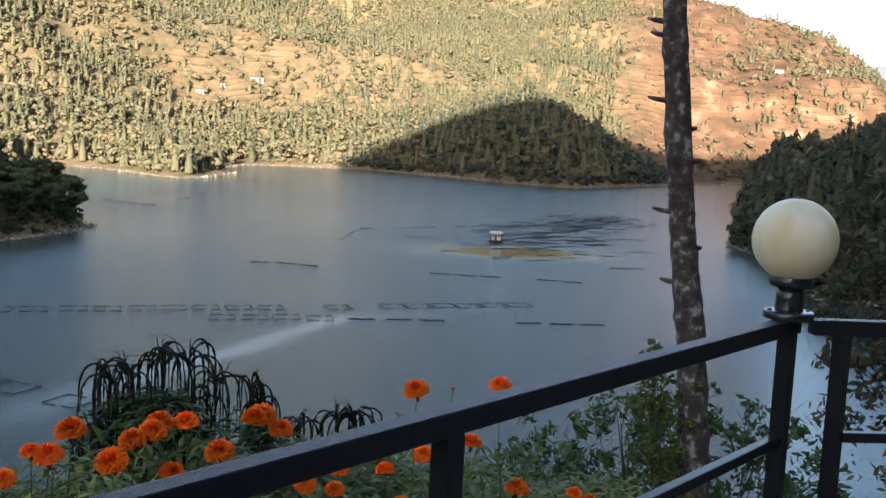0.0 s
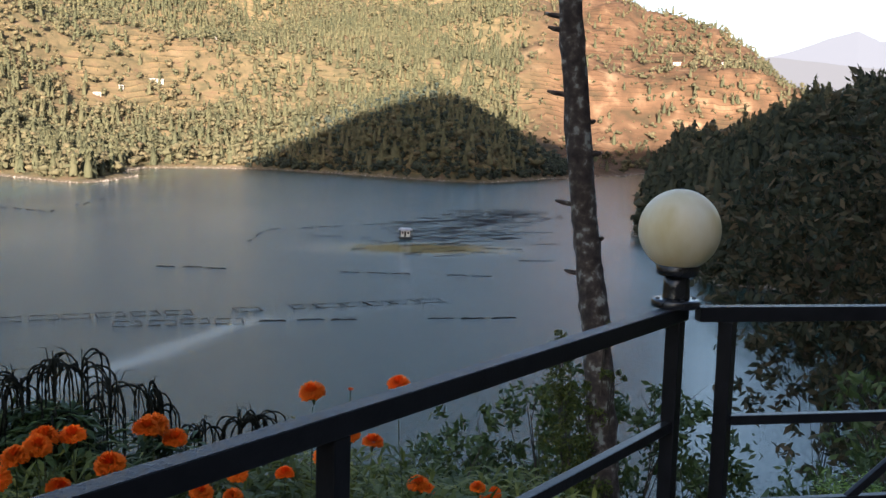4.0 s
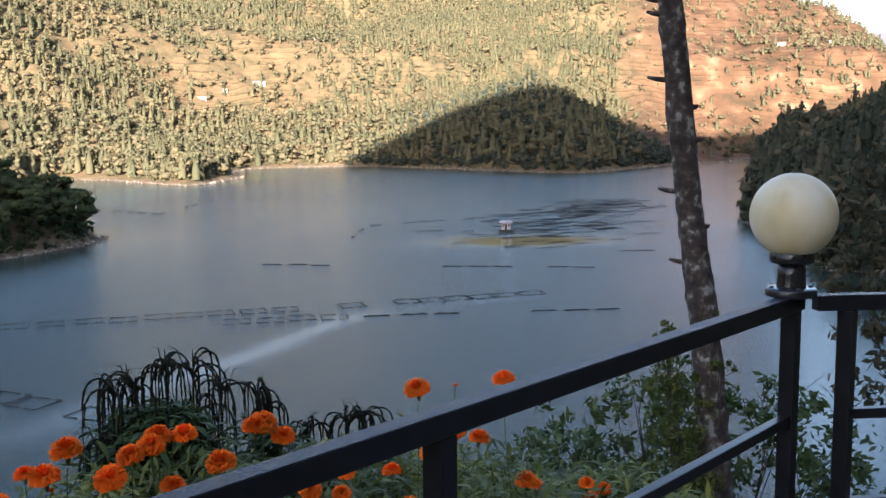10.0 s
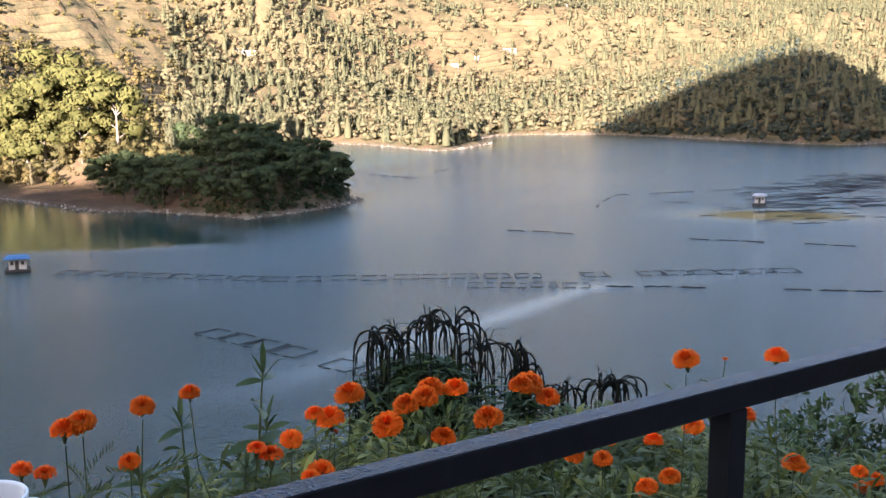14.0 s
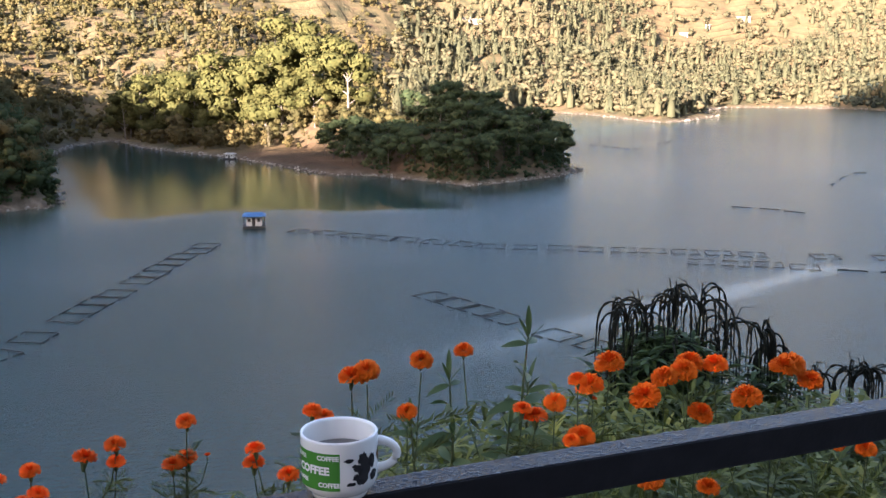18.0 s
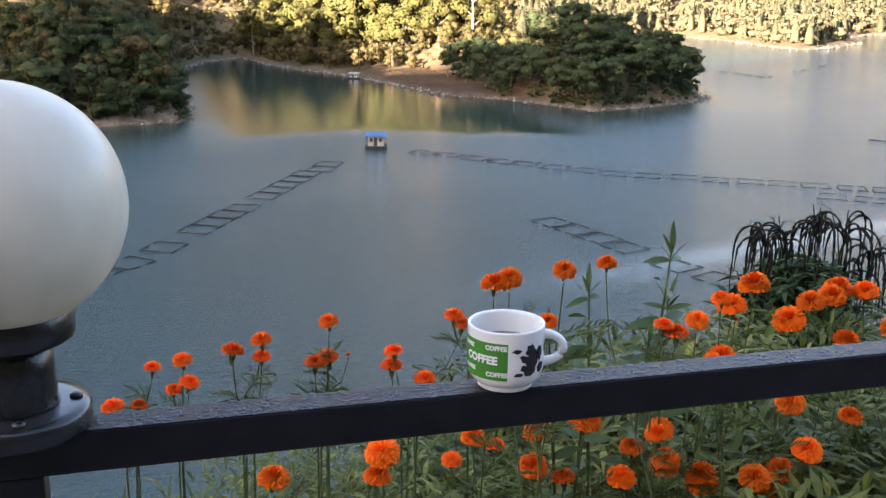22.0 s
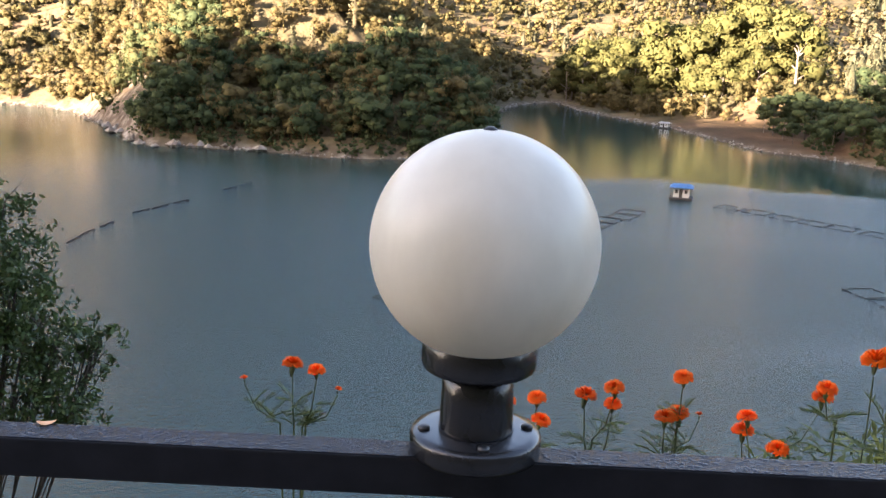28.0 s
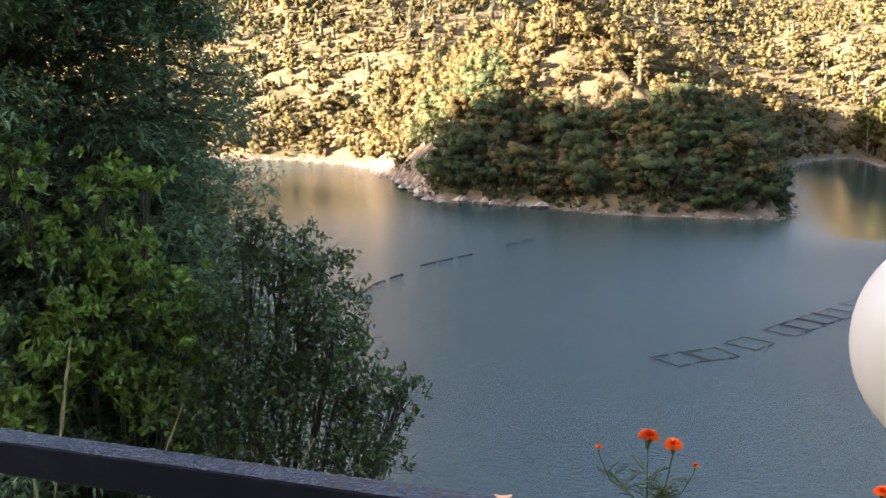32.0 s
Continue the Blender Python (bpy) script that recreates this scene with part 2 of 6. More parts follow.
def ground_material():
    """Hillside soil and dry grass; terraces; paler stony rim by the water."""
    m = bpy.data.materials.new("hillside")
    m.use_nodes = True
    nt = m.node_tree
    b = nt.nodes["Principled BSDF"]
    b.inputs["Roughness"].default_value = 0.95
    b.inputs["Specular IOR Level"].default_value = 0.1
    co = nt.nodes.new("ShaderNodeTexCoord")

    def noise_node(scale, detail):
        n = nt.nodes.new("ShaderNodeTexNoise")
        n.inputs["Scale"].default_value, n.inputs["Detail"].default_value = scale, detail
        nt.links.new(co.outputs["Object"], n.inputs["Vector"])
        return n.outputs["Fac"]

    def ramp(fac, cols):
        r = nt.nodes.new("ShaderNodeValToRGB")
        while len(r.color_ramp.elements) < len(cols):
            r.color_ramp.elements.new(0.5)
        for e, (p, c) in zip(r.color_ramp.elements, cols):
            e.position, e.color = p, (*c, 1)
        nt.links.new(fac, r.inputs[0])
        return r.outputs[0]

    def mix(f, a, c):
        x = nt.nodes.new("ShaderNodeMix")
        x.data_type = 'RGBA'
        nt.links.new(f, x.inputs[0])
        nt.links.new(a, x.inputs[6])
        nt.links.new(c, x.inputs[7])
        return x.outputs[2]

    # grass tones greyed a little to carry the haze on the hills
    grass = ramp(noise_node(0.09, 10), [(0.30, (0.052, 0.050, 0.026)), (0.44, (0.088, 0.072, 0.037)), (0.56, (0.122, 0.094, 0.048)), (0.70, (0.115, 0.074, 0.044))])
    red = ramp(noise_node(0.04, 8), [(0.30, (0.046, 0.034, 0.019)), (0.46, (0.080, 0.046, 0.025)), (0.58, (0.104, 0.060, 0.033)), (0.72, (0.18, 0.122, 0.072))])
    a_red = nt.nodes.new("ShaderNodeAttribute")
    a_red.attribute_name = "red_soil"
    col = mix(a_red.outputs["Fac"], grass, red)
    # terrace relief put into the colour: dark risers and pale treads along the contours, broken up by patches
    sep = nt.nodes.new("ShaderNodeSeparateXYZ")
    nt.links.new(co.outputs["Object"], sep.inputs[0])

    def calc(op, a, b, c=None):
        n = nt.nodes.new("ShaderNodeMath")
        n.operation = op
        for k, v in enumerate((a, b, c)):
            if v is None:
                continue
            if isinstance(v, (int, float)):
                n.inputs[k].default_value = v
            else:
                nt.links.new(v, n.inputs[k])
        return n.outputs[0]

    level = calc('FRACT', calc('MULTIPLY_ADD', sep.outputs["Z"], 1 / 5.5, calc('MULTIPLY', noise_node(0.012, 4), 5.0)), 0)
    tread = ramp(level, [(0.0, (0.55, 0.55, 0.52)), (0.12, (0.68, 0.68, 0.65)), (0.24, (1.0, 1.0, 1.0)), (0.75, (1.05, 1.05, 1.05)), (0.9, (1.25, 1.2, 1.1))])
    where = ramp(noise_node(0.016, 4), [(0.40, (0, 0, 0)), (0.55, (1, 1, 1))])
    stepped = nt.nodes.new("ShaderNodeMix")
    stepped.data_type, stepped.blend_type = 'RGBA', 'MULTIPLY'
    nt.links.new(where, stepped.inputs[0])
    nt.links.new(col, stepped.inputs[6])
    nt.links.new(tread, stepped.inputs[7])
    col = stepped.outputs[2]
    stone = ramp(noise_node(0.35, 8), [(0.35, (0.085, 0.062, 0.043)), (0.5, (0.13, 0.10, 0.07)), (0.66, (0.24, 0.20, 0.15))])
    a_rim = nt.nodes.new("ShaderNodeAttribute")
    a_rim.attribute_name = "stony_rim"
    col = mix(a_rim.outputs["Fac"], col, stone)
    nt.links.new(col, b.inputs["Base Color"])
    bp = nt.nodes.new("ShaderNodeBump")
    bp.inputs["Strength"].default_value, bp.inputs["Distance"].default_value = 0.8, 1.0
    nt.links.new(noise_node(0.4, 8), bp.inputs["Height"])
    nt.links.new(bp.outputs[0], b.inputs["Normal"])
    return m


def water_material():
    m = bpy.data.materials.new("lake_water")
    m.use_nodes = True
    nt = m.node_tree
    b = nt.nodes["Principled BSDF"]
    b.inputs["Base Color"].default_value = (0.017, 0.042, 0.036, 1)
    b.inputs["IOR"].default_value = 1.333
    b.inputs["Specular IOR Level"].default_value = 0.47
    co = nt.nodes.new("ShaderNodeTexCoord")

    def noise_node(scale, detail, stretch=(1, 1, 1), turn=0.0):
        mp = nt.nodes.new("ShaderNodeMapping")
        mp.inputs["Scale"].default_value = stretch
        mp.inputs["Rotation"].default_value = (0, 0, turn)
        n = nt.nodes.new("ShaderNodeTexNoise")
        n.inputs["Scale"].default_value, n.inputs["Detail"].default_value = scale, detail
        nt.links.new(co.outputs["Object"], mp.inputs[0])
        nt.links.new(mp.outputs[0], n.inputs["Vector"])
        return n.outputs["Fac"]

    calm = nt.nodes.new("ShaderNodeAttribute")
    calm.attribute_name = "calm"

    def between(lo, hi):
        r = nt.nodes.new("ShaderNodeMapRange")
        r.clamp = False
        r.inputs[3].default_value, r.inputs[4].default_value = lo, hi
        nt.links.new(calm.outputs["Fac"], r.inputs[0])
        return r.outputs[0]

    nt.links.new(between(0.17, 0.05), b.inputs["Roughness"])
    bp = nt.nodes.new("ShaderNodeBump")
    bp.inputs["Distance"].default_value = 0.5
    nt.links.new(between(0.58, 0.04), bp.inputs["Strength"])
    fine = nt.nodes.new("ShaderNodeMath")
    fine.operation = 'MULTIPLY_ADD'
    fine.inputs[1].default_value = 0.6
    nt.links.new(noise_node(3.6, 3, (1, 1.6, 1), 0.3), fine.inputs[0])
    nt.links.new(noise_node(1.0, 5, (1, 1.7, 1), 0.4), fine.inputs[2])
    gust = nt.nodes.new("ShaderNodeAttribute")
    gust.attribute_name = "ruffled"
    fleck = nt.nodes.new("ShaderNodeMapRange")
    fleck.inputs[1].default_value, fleck.inputs[2].default_value = 0.60, 0.74
    nt.links.new(noise_node(3.0, 1, (1, 0.45, 1), 0.1), fleck.inputs[0])
    scaled = nt.nodes.new("ShaderNodeMath")
    scaled.operation = 'MULTIPLY'
    nt.links.new(fleck.outputs[0], scaled.inputs[0])
    nt.links.new(gust.outputs["Fac"], scaled.inputs[1])
    total = nt.nodes.new("ShaderNodeMath")
    total.operation = 'MULTIPLY_ADD'
    total.inputs[1].default_value = 0.65
    nt.links.new(scaled.outputs[0], total.inputs[0])
    nt.links.new(fine.outputs[0], total.inputs[2])
    nt.links.new(total.outputs[0], bp.inputs["Height"])
    nt.links.new(bp.outputs[0], b.inputs["Normal"])
    return m


M_GROUND = ground_material()
M_WATER = water_material()

# ---- mesh helpers ----


def mesh_from(name, verts, faces, mat=None, smooth=False, tint=None, normals=None):
    """A mesh from numpy arrays: verts (n, 3), faces (m, 3) or (m, 4)."""
    verts, faces = np.asarray(verts, dtype=np.float32), np.asarray(faces, dtype=np.int32)
    k = faces.shape[1]
    me = bpy.data.meshes.new(name)
    me.vertices.add(len(verts))
    me.vertices.foreach_set("co", verts.ravel())
    me.loops.add(faces.size)
    me.loops.foreach_set("vertex_index", faces.ravel())
    me.polygons.add(len(faces))
    me.polygons.foreach_set("loop_start", np.arange(0, faces.size, k, dtype=np.int32))
    me.polygons.foreach_set("loop_total", np.full(len(faces), k, dtype=np.int32))
    me.polygons.foreach_set("use_smooth", np.full(len(faces), smooth))
    if tint is not None:
        me.attributes.new("tint", 'FLOAT', 'POINT').data.foreach_set("value", np.asarray(tint, dtype=np.float32))
    me.update(calc_edges=True)
    if normals is not None:
        me.polygons.foreach_set("use_smooth", np.full(len(faces), True))
        me.attributes.new("custom_normal", 'FLOAT_VECTOR', 'POINT').data.foreach_set("vector", np.asarray(normals, dtype=np.float32).ravel())
        me.update()
    if mat:
        me.materials.append(mat)
    return me


def part(name, bm, mat, parent=None, label="", smooth=False):
    """Links a bmesh (or a ready mesh) as one object under a thing or a part."""
    if isinstance(bm, bmesh.types.BMesh):
        me = bpy.data.meshes.new(name)
        bm.to_mesh(me)
        bm.free()
        if smooth:
            for p in me.polygons:
                p.use_smooth = True
        me.materials.append(mat)
    else:
        me = bm
    ob = new(name, me)
    if parent:
        ob.parent = parent
    if label:
        ob["label"] = label
    return ob


def thing(name, label, category, m=None, group="", kind=""):
    e = new(name)
    e.empty_display_size = 0.1
    if m is not None:
        e.matrix_world = m
    return tagged(e, label, category, group, kind)


def box(bm, size, m=None, bevel=0.0):
    r = bmesh.ops.create_cube(bm, size=1.0, matrix=(m or Matrix()) @ Matrix.Diagonal((*size, 1)))
    if bevel:
        edges = {e for v in r["verts"] for e in v.link_edges}
        bmesh.ops.bevel(bm, geom=list(edges), offset=bevel, segments=2, affect='EDGES', profile=0.6)
    return bm


def bar(bm, a, b, w, h, bevel=0.003):
    """A box-section bar from a to b, w across and h high, its middle line through a and b."""
    a, b = Vector(a), Vector(b)
    d = b - a
    x = d.normalized()
    y = Vector((0, 0, 1)).cross(x)
    y = y.normalized() if y.length > 1e-3 else Vector((0, 1, 0))
    z = x.cross(y)
    m = Matrix.Translation((a + b) / 2) @ Matrix((x, y, z)).transposed().to_4x4()
    return box(bm, (d.length, w, h), m, bevel)


def lathe(bm, profile, segments=32, m=None):
    """Turns a profile of (radius, height) round z."""
    m = m or Matrix()
    rings = []
    for r, z in profile:
        if r < 1e-5:
            rings.append([bm.verts.new(m @ Vector((0, 0, z)))])
        else:
            rings.append([bm.verts.new(m @ Vector((r * math.cos(2 * math.pi * i / segments), r * math.sin(2 * math.pi * i / segments), z))) for i in range(segments)])
    for p, q in zip(rings, rings[1:]):
        for i in range(segments):
            j = (i + 1) % segments
            f = ([p[0]] if len(p) == 1 else [p[i], p[j]]) + ([q[0]] if len(q) == 1 else [q[j], q[i]])
            if len(f) > 2:
                bm.faces.new(f)
    return bm


def tube(bm, points, radii, segments=8):
    """A tapering tube along points."""
    pts = [Vector(p) for p in points]
    rings = []
    for i, p in enumerate(pts):
        d = (pts[min(i + 1, len(pts) - 1)] - pts[max(i - 1, 0)]).normalized()
        u = d.cross(Vector((0.31, 0.17, 0.93) if abs(d.z) < 0.9 else (1, 0.2, 0))).normalized()
        v = d.cross(u)
        rings.append([bm.verts.new(p + radii[i] * (u * math.cos(2 * math.pi * k / segments) + v * math.sin(2 * math.pi * k / segments))) for k in range(segments)])
    for a, b in zip(rings, rings[1:]):
        for k in range(segments):
            j = (k + 1) % segments
            bm.faces.new((a[k], a[j], b[j], b[k]))
    bm.faces.new(rings[0][::-1])
    bm.faces.new(rings[-1])
    return bm

# ---- the land ----
WATER = -32.0
rng = np.random.default_rng(7)


def lattice(ix, iy, seed):
    h = (ix.astype(np.int64) * 374761393 + iy.astype(np.int64) * 668265263 + seed * 1442695041) & 0xFFFFFFFF
    h = ((h ^ (h >> 13)) * 1274126177) & 0xFFFFFFFF
    return ((h ^ (h >> 16)) & 0xFFFF) / 65535.0


def value_noise(x, y, seed):
    ix, iy = np.floor(x), np.floor(y)
    fx, fy = x - ix, y - iy
    fx, fy = fx * fx * (3 - 2 * fx), fy * fy * (3 - 2 * fy)
    ix, iy = ix.astype(int), iy.astype(int)
    a, b = lattice(ix, iy, seed), lattice(ix + 1, iy, seed)
    c, d = lattice(ix, iy + 1, seed), lattice(ix + 1, iy + 1, seed)
    return (a + (b - a) * fx) * (1 - fy) + (c + (d - c) * fx) * fy


def fractal(x, y, size, seed, octaves=4):
    s, amp, tot = 0.0, 1.0, 0.0
    for k in range(octaves):
        s = s + amp * (value_noise(x / size * 2 ** k + 17.3 * k, y / size * 2 ** k - 9.1 * k, seed + k) - 0.5)
        tot += amp
        amp *= 0.5
    return s / tot * 2


def smooth(x, a, b):
    t = np.clip((x - a) / (b - a), 0, 1)
    return t * t * (3 - 2 * t)


# the shoreline, bank by bank
SHORE_WEST = [(-45, 30), (-120, 50), (-230, 150), (-260, 290), (-200, 332), (-160, 334), (-141, 329), (-124, 317), (-106, 289), (-80, 246), (-50, 244), (-33, 238), (-5, 241), (7, 245)]
SHORE_COVE = [(9, 270), (2, 320), (7, 367), (20, 420), (37, 440), (43, 400), (54, 378), (66, 355), (74, 325), (82, 292), (100, 274), (112, 248), (128, 253), (146, 261), (159, 271)]
SHORE_FAR = [(166, 292), (158, 350), (185, 450), (260, 560), (322, 598), (334, 560), (328, 480), (345, 480), (405, 522), (425, 570), (488, 620), (531, 606), (568, 566), (566, 487), (560, 400), (578, 374), (673, 381), (760, 391), (800, 380)]
SHORE_RIGHT = [(860, 395), (855, 360), (747, 335), (473, 216), (353, 161), (318, 146), (290, 118), (228, 86), (230, 62), (240, 38), (248, -20), (170, -50), (70, -25), (48, 15), (30, 40), (0, 47)]
LAKE = np.array(SHORE_WEST + SHORE_COVE + SHORE_FAR + SHORE_RIGHT, dtype=float)


def inland(x, y):
    """Metres from the shoreline, positive on land."""
    best = np.full(x.shape, 1e9)
    inside = np.zeros(x.shape, dtype=bool)
    for (ax, ay), (bx, by) in zip(LAKE, np.roll(LAKE, -1, axis=0)):
        dx, dy = bx - ax, by - ay
        t = np.clip(((x - ax) * dx + (y - ay) * dy) / (dx * dx + dy * dy), 0, 1)
        best = np.minimum(best, (x - ax - t * dx) ** 2 + (y - ay - t * dy) ** 2)
        cross = ((ay > y) != (by > y)) & (x < (bx - ax) * (y - ay) / (by - ay + 1e-12) + ax)
        inside ^= cross
    d = np.sqrt(best)
    return np.where(inside, -d, d)


# how each stretch of land rises: place, flat rim, slope, greatest height
RISES = [(-40, 262, 3, .42, 400), (-8, 262, 1, 1.0, 60), (-24, 275, 2, .75, 80), (-95, 275, 0, 1.2, 300), (-180, 350, 5, .55, 400), (-12, 330, 1, 3.0, 18), (-40, 330, 1, 2.0, 26), (-14, 290, 1, 2.2, 20), (-70, 390, 2, .25, 200), (-45, 440, 2, .2, 200), (25, 470, 5, .42, 300),
         (65, 390, 40, .30, 200), (100, 320, 34, .26, 60), (140, 275, 2, .9, 24), (125, 285, 3, .8, 22), (150, 400, 6, .36, 80), (120, 470, 20, .36, 300),
         (330, 640, 6, .30, 500), (380, 560, 6, .30, 60), (520, 680, 8, .30, 500), (640, 470, 4, .95, 92), (760, 520, 12, .30, 400)]
RISES_FAR = [(450, 900, 10, .52, 1000), (300, 1500, 10, .58, 1000), (900, 1200, 10, .58, 1000), (1050, 640, 20, .40, 500), (1350, 750, 10, .40, 600), (1250, 430, 20, .45, 230), (1300, 560, 20, .5, 400), (1600, 550, 10, .10, 120), (1500, 250, 10, .05, 50), (-300, 800, 10, .5, 900), (100, 900, 10, .45, 900)]
RISES_RIGHT = [(-300, 190, 10, .06, 30), (-330, 290, 10, .06, 30), (-420, 120, 10, .06, 30), (-450, 330, 10, .08, 40), (-300, 60, 10, .1, 30), (950, 330, 10, .10, 60), (430, 178, 0, 2.4, 40), (450, 150, 2, .45, 55), (400, 140, 2, .6, 70), (330, 95, 2, .62, 85), (300, 40, 2, .88, 180), (0, 12, 0, .74, 60)]
RIDGE_X = [-1000, -826, -707, -618, -575, -510, -480, -440, -293, -126, -56, 50, 170, 400]
RIDGE_Z = [160, 180, 196, 203, 203, 206, 232, 300, 318, 290, 263, 258, 245, 240]


def fields(x, y):
    """Where the slopes are terraced for crops rather than wooded."""
    return smooth(fractal(x, y, 190, 21, 3), 0.02, 0.2)


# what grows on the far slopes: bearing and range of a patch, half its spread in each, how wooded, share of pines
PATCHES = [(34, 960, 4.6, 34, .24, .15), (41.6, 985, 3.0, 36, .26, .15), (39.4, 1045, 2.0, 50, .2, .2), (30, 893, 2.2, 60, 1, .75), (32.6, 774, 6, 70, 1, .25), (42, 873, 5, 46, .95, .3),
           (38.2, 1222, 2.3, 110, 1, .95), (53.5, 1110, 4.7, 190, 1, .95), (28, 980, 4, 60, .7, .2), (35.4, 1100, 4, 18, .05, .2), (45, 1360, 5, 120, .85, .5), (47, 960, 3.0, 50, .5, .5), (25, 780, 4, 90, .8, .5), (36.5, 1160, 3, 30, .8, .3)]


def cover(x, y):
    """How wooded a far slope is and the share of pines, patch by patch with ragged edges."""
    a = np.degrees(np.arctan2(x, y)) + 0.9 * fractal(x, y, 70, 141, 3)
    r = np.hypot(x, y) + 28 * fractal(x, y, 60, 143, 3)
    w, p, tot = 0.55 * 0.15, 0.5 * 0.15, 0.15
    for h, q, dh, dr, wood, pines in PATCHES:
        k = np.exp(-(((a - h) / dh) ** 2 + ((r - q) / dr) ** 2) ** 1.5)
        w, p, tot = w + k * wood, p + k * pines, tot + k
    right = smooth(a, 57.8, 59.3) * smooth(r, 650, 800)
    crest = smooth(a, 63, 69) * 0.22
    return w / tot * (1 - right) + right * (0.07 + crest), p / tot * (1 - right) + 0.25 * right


def height(x, y):
    x, y = np.asarray(x, dtype=float), np.asarray(y, dtype=float)
    d = inland(x, y)
    wsum, flat, slope, cap = 0.0, 0.0, 0.0, 0.0
    for ax, ay, f, s, c in RISES + RISES_FAR + RISES_RIGHT:
        w = 1.0 / (((x - ax) ** 2 + (y - ay) ** 2) + 150.0) ** 1.6
        wsum, flat, slope, cap = wsum + w, flat + w * f, slope + w * s, cap + w * np.log(c)
    flat, slope, cap = flat / wsum, slope / wsum, np.exp(cap / wsum)
    lin = 1.1 * smooth(d, 0, 5) + 0.03 * np.clip(d, 0, flat) + slope * np.clip(d - flat, 0, None)
    h = cap * (1 - np.exp(-lin / cap))
    near_home = smooth(np.hypot(x, y), 25, 70)
    h = h + near_home * smooth(d, 10, 90) * (fractal(x, y, 110, 3, 5) * 16 + fractal(x, y, 30, 9, 3) * 3)
    spurs = 1 - np.abs(fractal(x, y, 330, 57, 4)) * 2.4
    h = h + smooth(d, 60, 260) * smooth(np.hypot(x, y), 420, 760) * spurs * 34
    bearing = np.degrees(np.arctan2(x, y))
    swell = np.interp(bearing, [16, 24, 34, 44, 48, 52, 58, 62, 66, 69, 71, 73, 76, 90], [0.9, 0.85, 0.76, 0.8, 1.0, 1.13, 1.16, 1.06, 1.0, 1.0, 0.91, 0.69, 0.5, 0.5])
    h = h * (1 + (swell - 1) * smooth(np.hypot(x, y), 880, 1250))
    ro = np.hypot(x, y + 0.5)
    home = 31.88 - 0.74 * np.clip(ro - 2.3, 0, None) + smooth(ro, 3, 12) * fractal(x, y, 6, 13, 3) * 0.9
    home = np.where(y < -3, 31.7, home)
    h = h * smooth(ro, 34, 60) + np.maximum(home, 0.2) * (1 - smooth(ro, 34, 60))
    # terraced fields
    ploughed = smooth(np.degrees(np.arctan2(x, y)), 56, 60) * smooth(np.hypot(x, y), 700, 820)
    field = np.maximum(fields(x, y), ploughed) * smooth(d, 25, 60) * near_home
    step = np.where(np.hypot(x, y) < 560, 2.8, 6.0)
    q = h / step
    h = h + field * 0.8 * step * ((np.floor(q) + smooth(q - np.floor(q), 0.55, 1.0)) - q)
    # the hill at our back, which keeps the near shore in shade
    crest = np.interp(x, RIDGE_X, RIDGE_Z)
    back = smooth(-y, 20, 300) * (1 - 0.5 * smooth(-y, 320, 900)) * crest
    h = np.where(d > 0, np.maximum(h, np.minimum(h, 31.5) + back), h)
    h = np.where(d <= 0, np.maximum(d * 0.35, -7.0), h)
    return WATER + h


def build_ground():
    az = np.concatenate([np.arange(-46, 90, 0.28), np.arange(90, 314, 3.2)])
    rr = [0.0, 0.03, 0.8, 1.5]
    while rr[-1] < 4900:
        r = rr[-1]
        rr.append(r + (0.5 if r < 6 else 0.13 * r if r < 40 else 0.0125 * r if r < 1000 else 0.014 * r if r < 1900 else 0.05 * r))
    rr = np.array(rr[1:])
    A, R = np.meshgrid(np.radians(az), rr)
    X, Y = R * np.sin(A), R * np.cos(A) - 0.5
    Z = height(X, Y)
    n, k = R.shape
    V = np.stack([X, Y, Z], -1).reshape(-1, 3)
    V = np.vstack([V, [[0, -0.5, float(Z[0].mean())]]])
    i, j = np.meshgrid(np.arange(n - 1), np.arange(k), indexing='ij')
    jn = (j + 1) % k
    F = np.stack([i * k + j, i * k + jn, (i + 1) * k + jn, (i + 1) * k + j], -1).reshape(-1, 4)
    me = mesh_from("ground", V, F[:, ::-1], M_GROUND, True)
    d = inland(X, Y).ravel()
    rim = (1 - smooth(d, 1.5, 4.5 + 2.5 * fractal(X.ravel(), Y.ravel(), 25, 5, 3))) * (0.95 - 0.45 * np.exp(-(((X.ravel() - 75) / 45) ** 2 + ((Y.ravel() - 320) / 60) ** 2)))
    cliff = np.exp(-(((X.ravel() + 97) / 16) ** 2 + ((Y.ravel() - 272) / 30) ** 2))
    aa = np.degrees(np.arctan2(X, Y)).ravel()
    red = smooth(aa, 56, 62) * smooth(R.ravel(), 700, 850)
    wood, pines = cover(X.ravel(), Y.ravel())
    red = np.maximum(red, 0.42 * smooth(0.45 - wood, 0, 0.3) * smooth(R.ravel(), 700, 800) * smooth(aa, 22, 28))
    red = np.maximum(red, 0.9 * np.exp(-(((X.ravel() - 88) / 34) ** 2 + ((Y.ravel() - 318) / 55) ** 2) ** 2))
    for nm, val in (("stony_rim", np.clip(rim + cliff, 0, 1)), ("red_soil", red)):
        me.attributes.new(nm, 'FLOAT', 'POINT').data.foreach_set("value", np.append(val, 0).astype(np.float32))
    return tagged(new("ground", me), "dry grassy hillsides and stony shores round the lake", "hillside", kind="structure")


build_ground()


